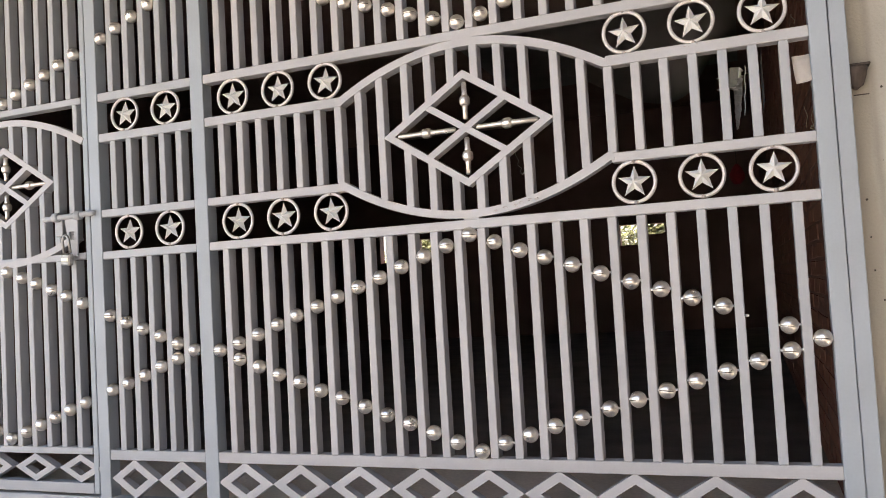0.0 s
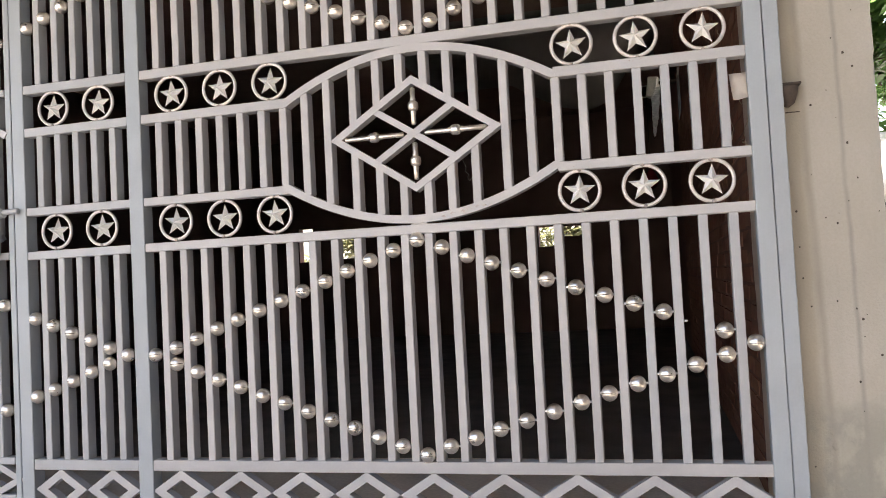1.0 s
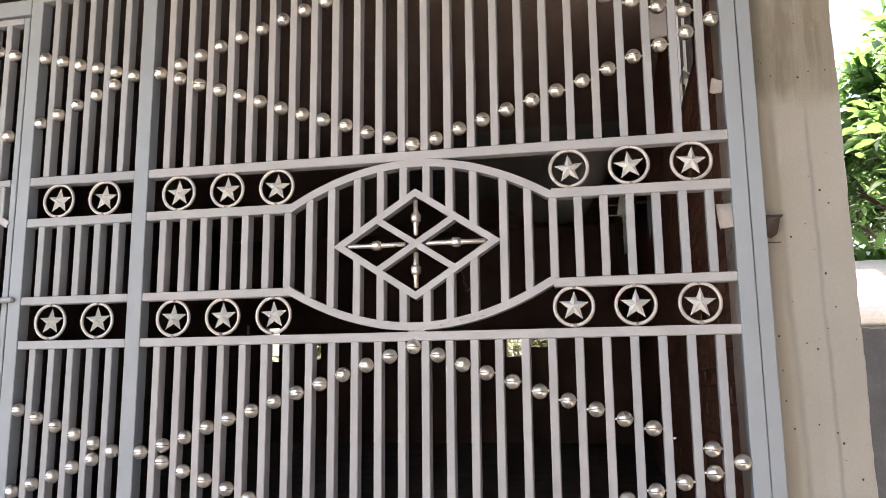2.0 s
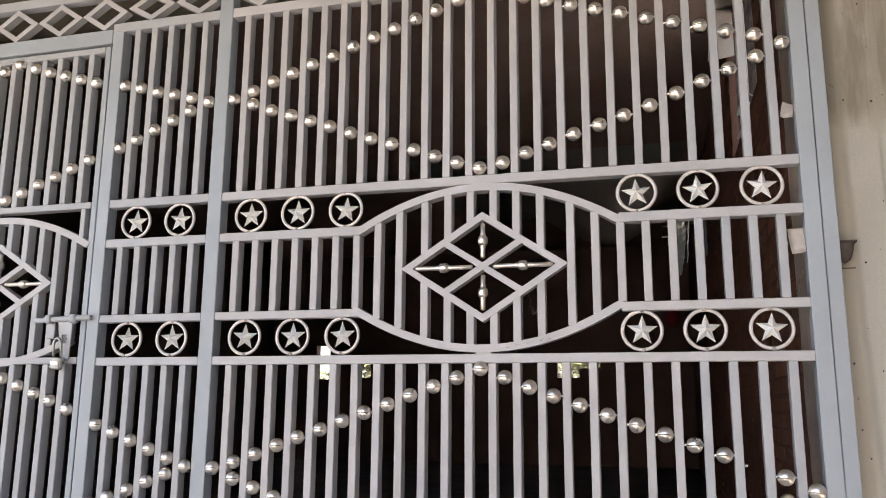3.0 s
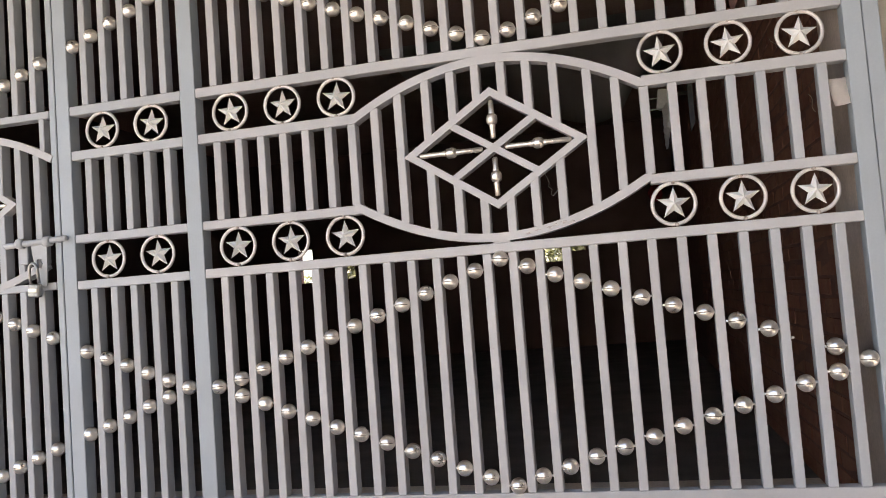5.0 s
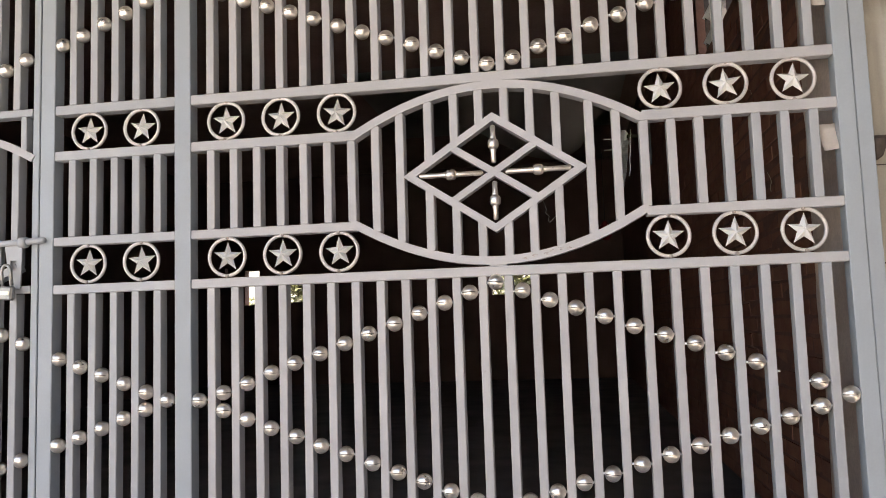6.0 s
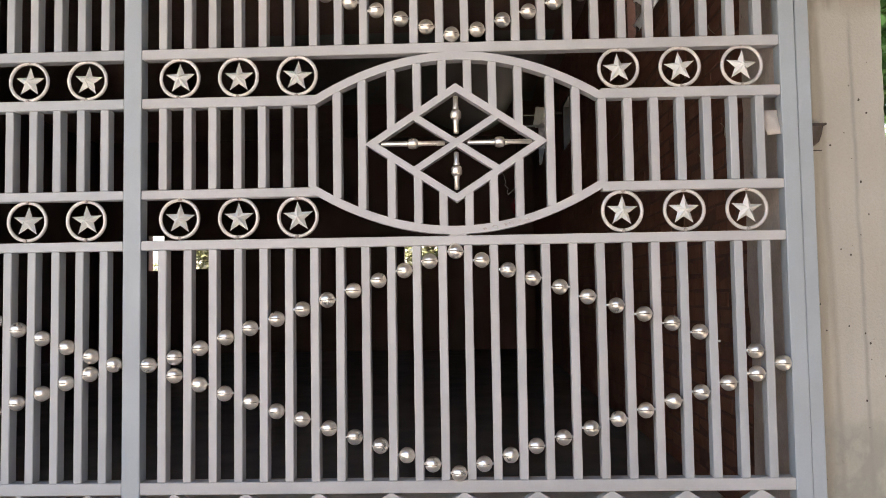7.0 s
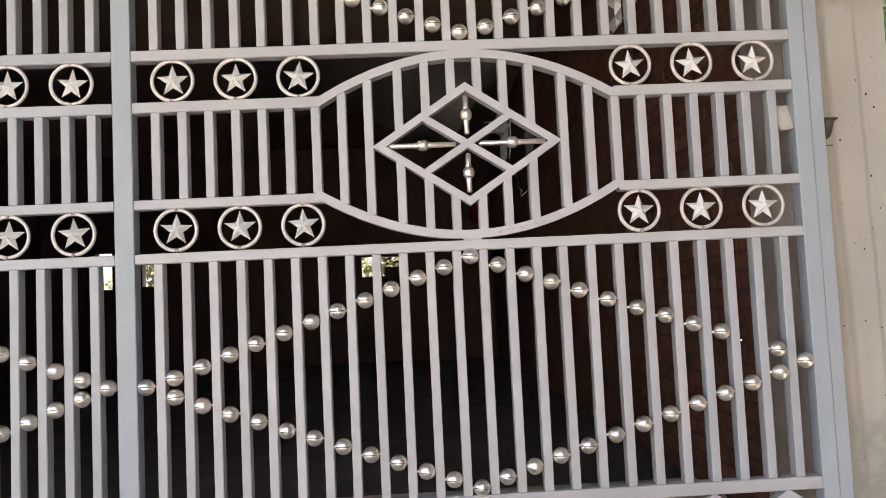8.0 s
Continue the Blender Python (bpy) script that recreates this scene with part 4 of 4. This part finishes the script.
# ---- outside, beyond the pillar ----
def leaf_at(verts, faces, p, way, size, rng):
    """One pointed leaf, folded along its rib."""
    up = Vector((rng.uniform(-0.6, 0.6), rng.uniform(-0.6, 0.6), 1)).normalized()
    side = way.cross(up).normalized()
    nrm = side.cross(way).normalized()
    k = len(verts)
    w = size * 0.17
    for f, s in ((0, 0), (0.2, 0.75), (0.45, 1), (0.75, 0.7), (1.0, 0), (0.75, -0.7), (0.45, -1), (0.2, -0.75)):
        verts.append(p + way * size * f + side * w * s + nrm * (abs(s) * 0.35 * w - 0.32 * size * f * f))
    for f in (0.3, 0.7):
        verts.append(p + way * size * f - nrm * 0.32 * size * f * f)
    for ring in ((0, 1, 8), (1, 2, 8), (2, 9, 8), (2, 3, 9), (3, 4, 9), (4, 5, 9), (5, 6, 9), (6, 8, 9), (6, 7, 8), (7, 0, 8)):
        faces.append(tuple(k + i for i in ring))


def tree(name, x, y, z, height, spread, count, seed, label, group="", leaf=0.14, mat=None):
    rng = random.Random(seed)
    t = base(name, x, y, z, label, name, group)
    bm = bmesh.new()
    tips = []

    def limb(p, way, length, r, depth):
        q = p + way * length
        a = way.orthogonal().normalized()
        b = way.cross(a)
        rings = [[bm.verts.new(c + rr * (math.cos(2 * math.pi * k / 7) * a + math.sin(2 * math.pi * k / 7) * b)) for k in range(7)] for c, rr in ((p, r), (q, r * 0.65))]
        for k in range(7):
            bm.faces.new((rings[0][k], rings[0][(k + 1) % 7], rings[1][(k + 1) % 7], rings[1][k]))
        if depth <= 1:
            tips.append((p.lerp(q, 0.5), way))
            tips.append((q, way))
        if depth:
            for _ in range(3 if depth > 1 else 4):
                w = (way + Vector((rng.uniform(-1, 1), rng.uniform(-1, 1), rng.uniform(-0.35, 0.7))) * spread).normalized()
                limb(q, w, length * rng.uniform(0.55, 0.8), r * 0.6, depth - 1)
    limb(Vector((0, 0, 0)), Vector((0.03, 0.02, 1)).normalized(), height * 0.36, height * 0.02, 4)
    put("trunk", mesh_from("trunk", bm, BARK, True), t, at(x, y, z))
    verts, faces = [], []
    for k in range(count):
        p, w = rng.choice(tips)
        p = p + Vector((rng.gauss(0, 0.10), rng.gauss(0, 0.10), rng.gauss(0, 0.10)))
        d = (w + Vector((rng.uniform(-1, 1), rng.uniform(-1, 1), rng.uniform(-1.1, 0.3)))).normalized()
        leaf_at(verts, faces, p, d, rng.uniform(0.6, 1.4) * leaf, rng)
    me = bpy.data.meshes.new("crown")
    me.from_pydata([tuple(v) for v in verts], [], faces)
    me.materials.append(mat or LEAF)
    me.shade_smooth()
    crown = put("crown", me, t, at(x, y, z))
    tagged(crown, "", "", "", "stuff")
    return t


tree("tree", 2.36, 5.2, 0.3, 3.5, 0.85, 15000, 3, "leafy green tree in sunlight beyond the pillar", "", 0.12)
tree("tree", 3.9, 9.2, 0.3, 4.4, 0.8, 5000, 8, "taller leafy green tree in sunlight behind the other")
tree("bush", 2.15, 5.5, 0.3, 2.2, 0.9, 5000, 11, "low leafy green bush behind the white coping")
for x, h, seed in ((-1.05, 2.2, 5), (-1.75, 2.3, 7), (-4.75, 2.2, 6), (-5.66, 1.73, 9)):
    tree("bush", x, 12.7 + 0.1 * (seed % 3), 0.3, h, 0.95, 2600 if x == -4.75 else 1200, seed, "sunlit pale green bush behind the openings of the back wall", "bushes behind the back wall", 0.16, PALELEAF)

structure("boundary_wall", box(0.95, 9.0, 4.0, 4.2, 0.2, 1.719), GREYWALL, "dark grey boundary wall beside the yard")


def coping_mesh(x0, x1):
    """A white slab sloping up from a half-round nose towards the street."""
    bm = bmesh.new()
    prof = [(5.10, 2.03), (4.62, 1.74), (4.05, 1.725)] + [(4.07 - 0.10 * math.sin(a), 1.815 - 0.085 * math.cos(a)) for a in [0.15 + 0.27 * k for k in range(10)]] + [(4.30, 1.965), (5.10, 2.215)]
    xs = [x0 + (x1 - x0) * k / 30 for k in range(31)]
    rows = [[bm.verts.new((x, y + 0.006 * noise.noise((x * 3, y, z)), z + 0.008 * noise.noise((x * 3, y * 2, z + 4)))) for y, z in prof] for x in xs]
    n = len(prof)
    for a, b in zip(rows, rows[1:]):
        for i in range(n):
            bm.faces.new((a[i], a[(i + 1) % n], b[(i + 1) % n], b[i]))
    bm.faces.new(rows[0])
    bm.faces.new(rows[-1])
    return bm


structure("wall_coping", coping_mesh(0.95, 9.0), WHITEWASH, "white sloping coping slab with a rounded eave on the boundary wall", "coping")
# unseen pale wall added behind the camera to bounce sunlight onto the gate
structure("bounce_wall", box(-7.5, 1.2, -7.2, -7.0, 0.25, 4.2), WHITEWASH, "unseen pale wall across the street, added to light the gate front")


# ---- bricks of the side wall ----
def brick_mesh(seed, length=0.215, h=0.058):
    rng = random.Random(seed)
    bm = box(-0.05, 0.0022, -length / 2, length / 2, -h / 2, h / 2, 0.004)
    for v in bm.verts:
        v.co += Vector((rng.uniform(-0.003, 0.003), rng.uniform(-0.003, 0.003), rng.uniform(-0.002, 0.002)))
    bm.transform(Matrix.Scale(-1, 4, (1, 0, 0)))
    return mesh_from("brick", bm, BRICK)


BRICKS = [brick_mesh(k) for k in range(6)]
wall_east = bpy.data.objects["wall_east"]
rng_b = random.Random(4)
rest = bmesh.new()
course = 0.0665
z, row = GROUND + 0.03, 0
while z < CEIL - 0.03:
    y = 2.45 + (0.11 if row % 2 else 0.0) + 0.108
    while y < 8.0:
        inside = not (WINY[0] - 0.11 < y < WINY[1] + 0.11 and WINZ[0] - 0.03 < z < WINZ[1] + 0.03)
        inside = inside and not (LIGHT_GAP[0] - 0.11 < y < LIGHT_GAP[1] + 0.11 and LIGHT_GAP[2] - 0.03 < z < LIGHT_GAP[3] + 0.03)
        if inside:
            out = 0.375 + rng_b.uniform(-0.0015, 0.002)
            if y < 4.0 and 0.75 < z < 3.0:
                put("brick", BRICKS[rng_b.randrange(6)], wall_east, at(out, y, z) @ pose(0, 0, 0, rng_b.uniform(-1, 1), 0, rng_b.uniform(-0.6, 0.6)))
            else:
                box_into(rest, out - 0.0022, out + 0.05, y - 0.1075, y + 0.1075, z - 0.029, z + 0.029)
        y += 0.225
    z += course
    row += 1
tagged(put("brick", mesh_from("brick_rest", rest, BRICK), wall_east, Matrix.Identity(4)), "", "", "", "stuff")
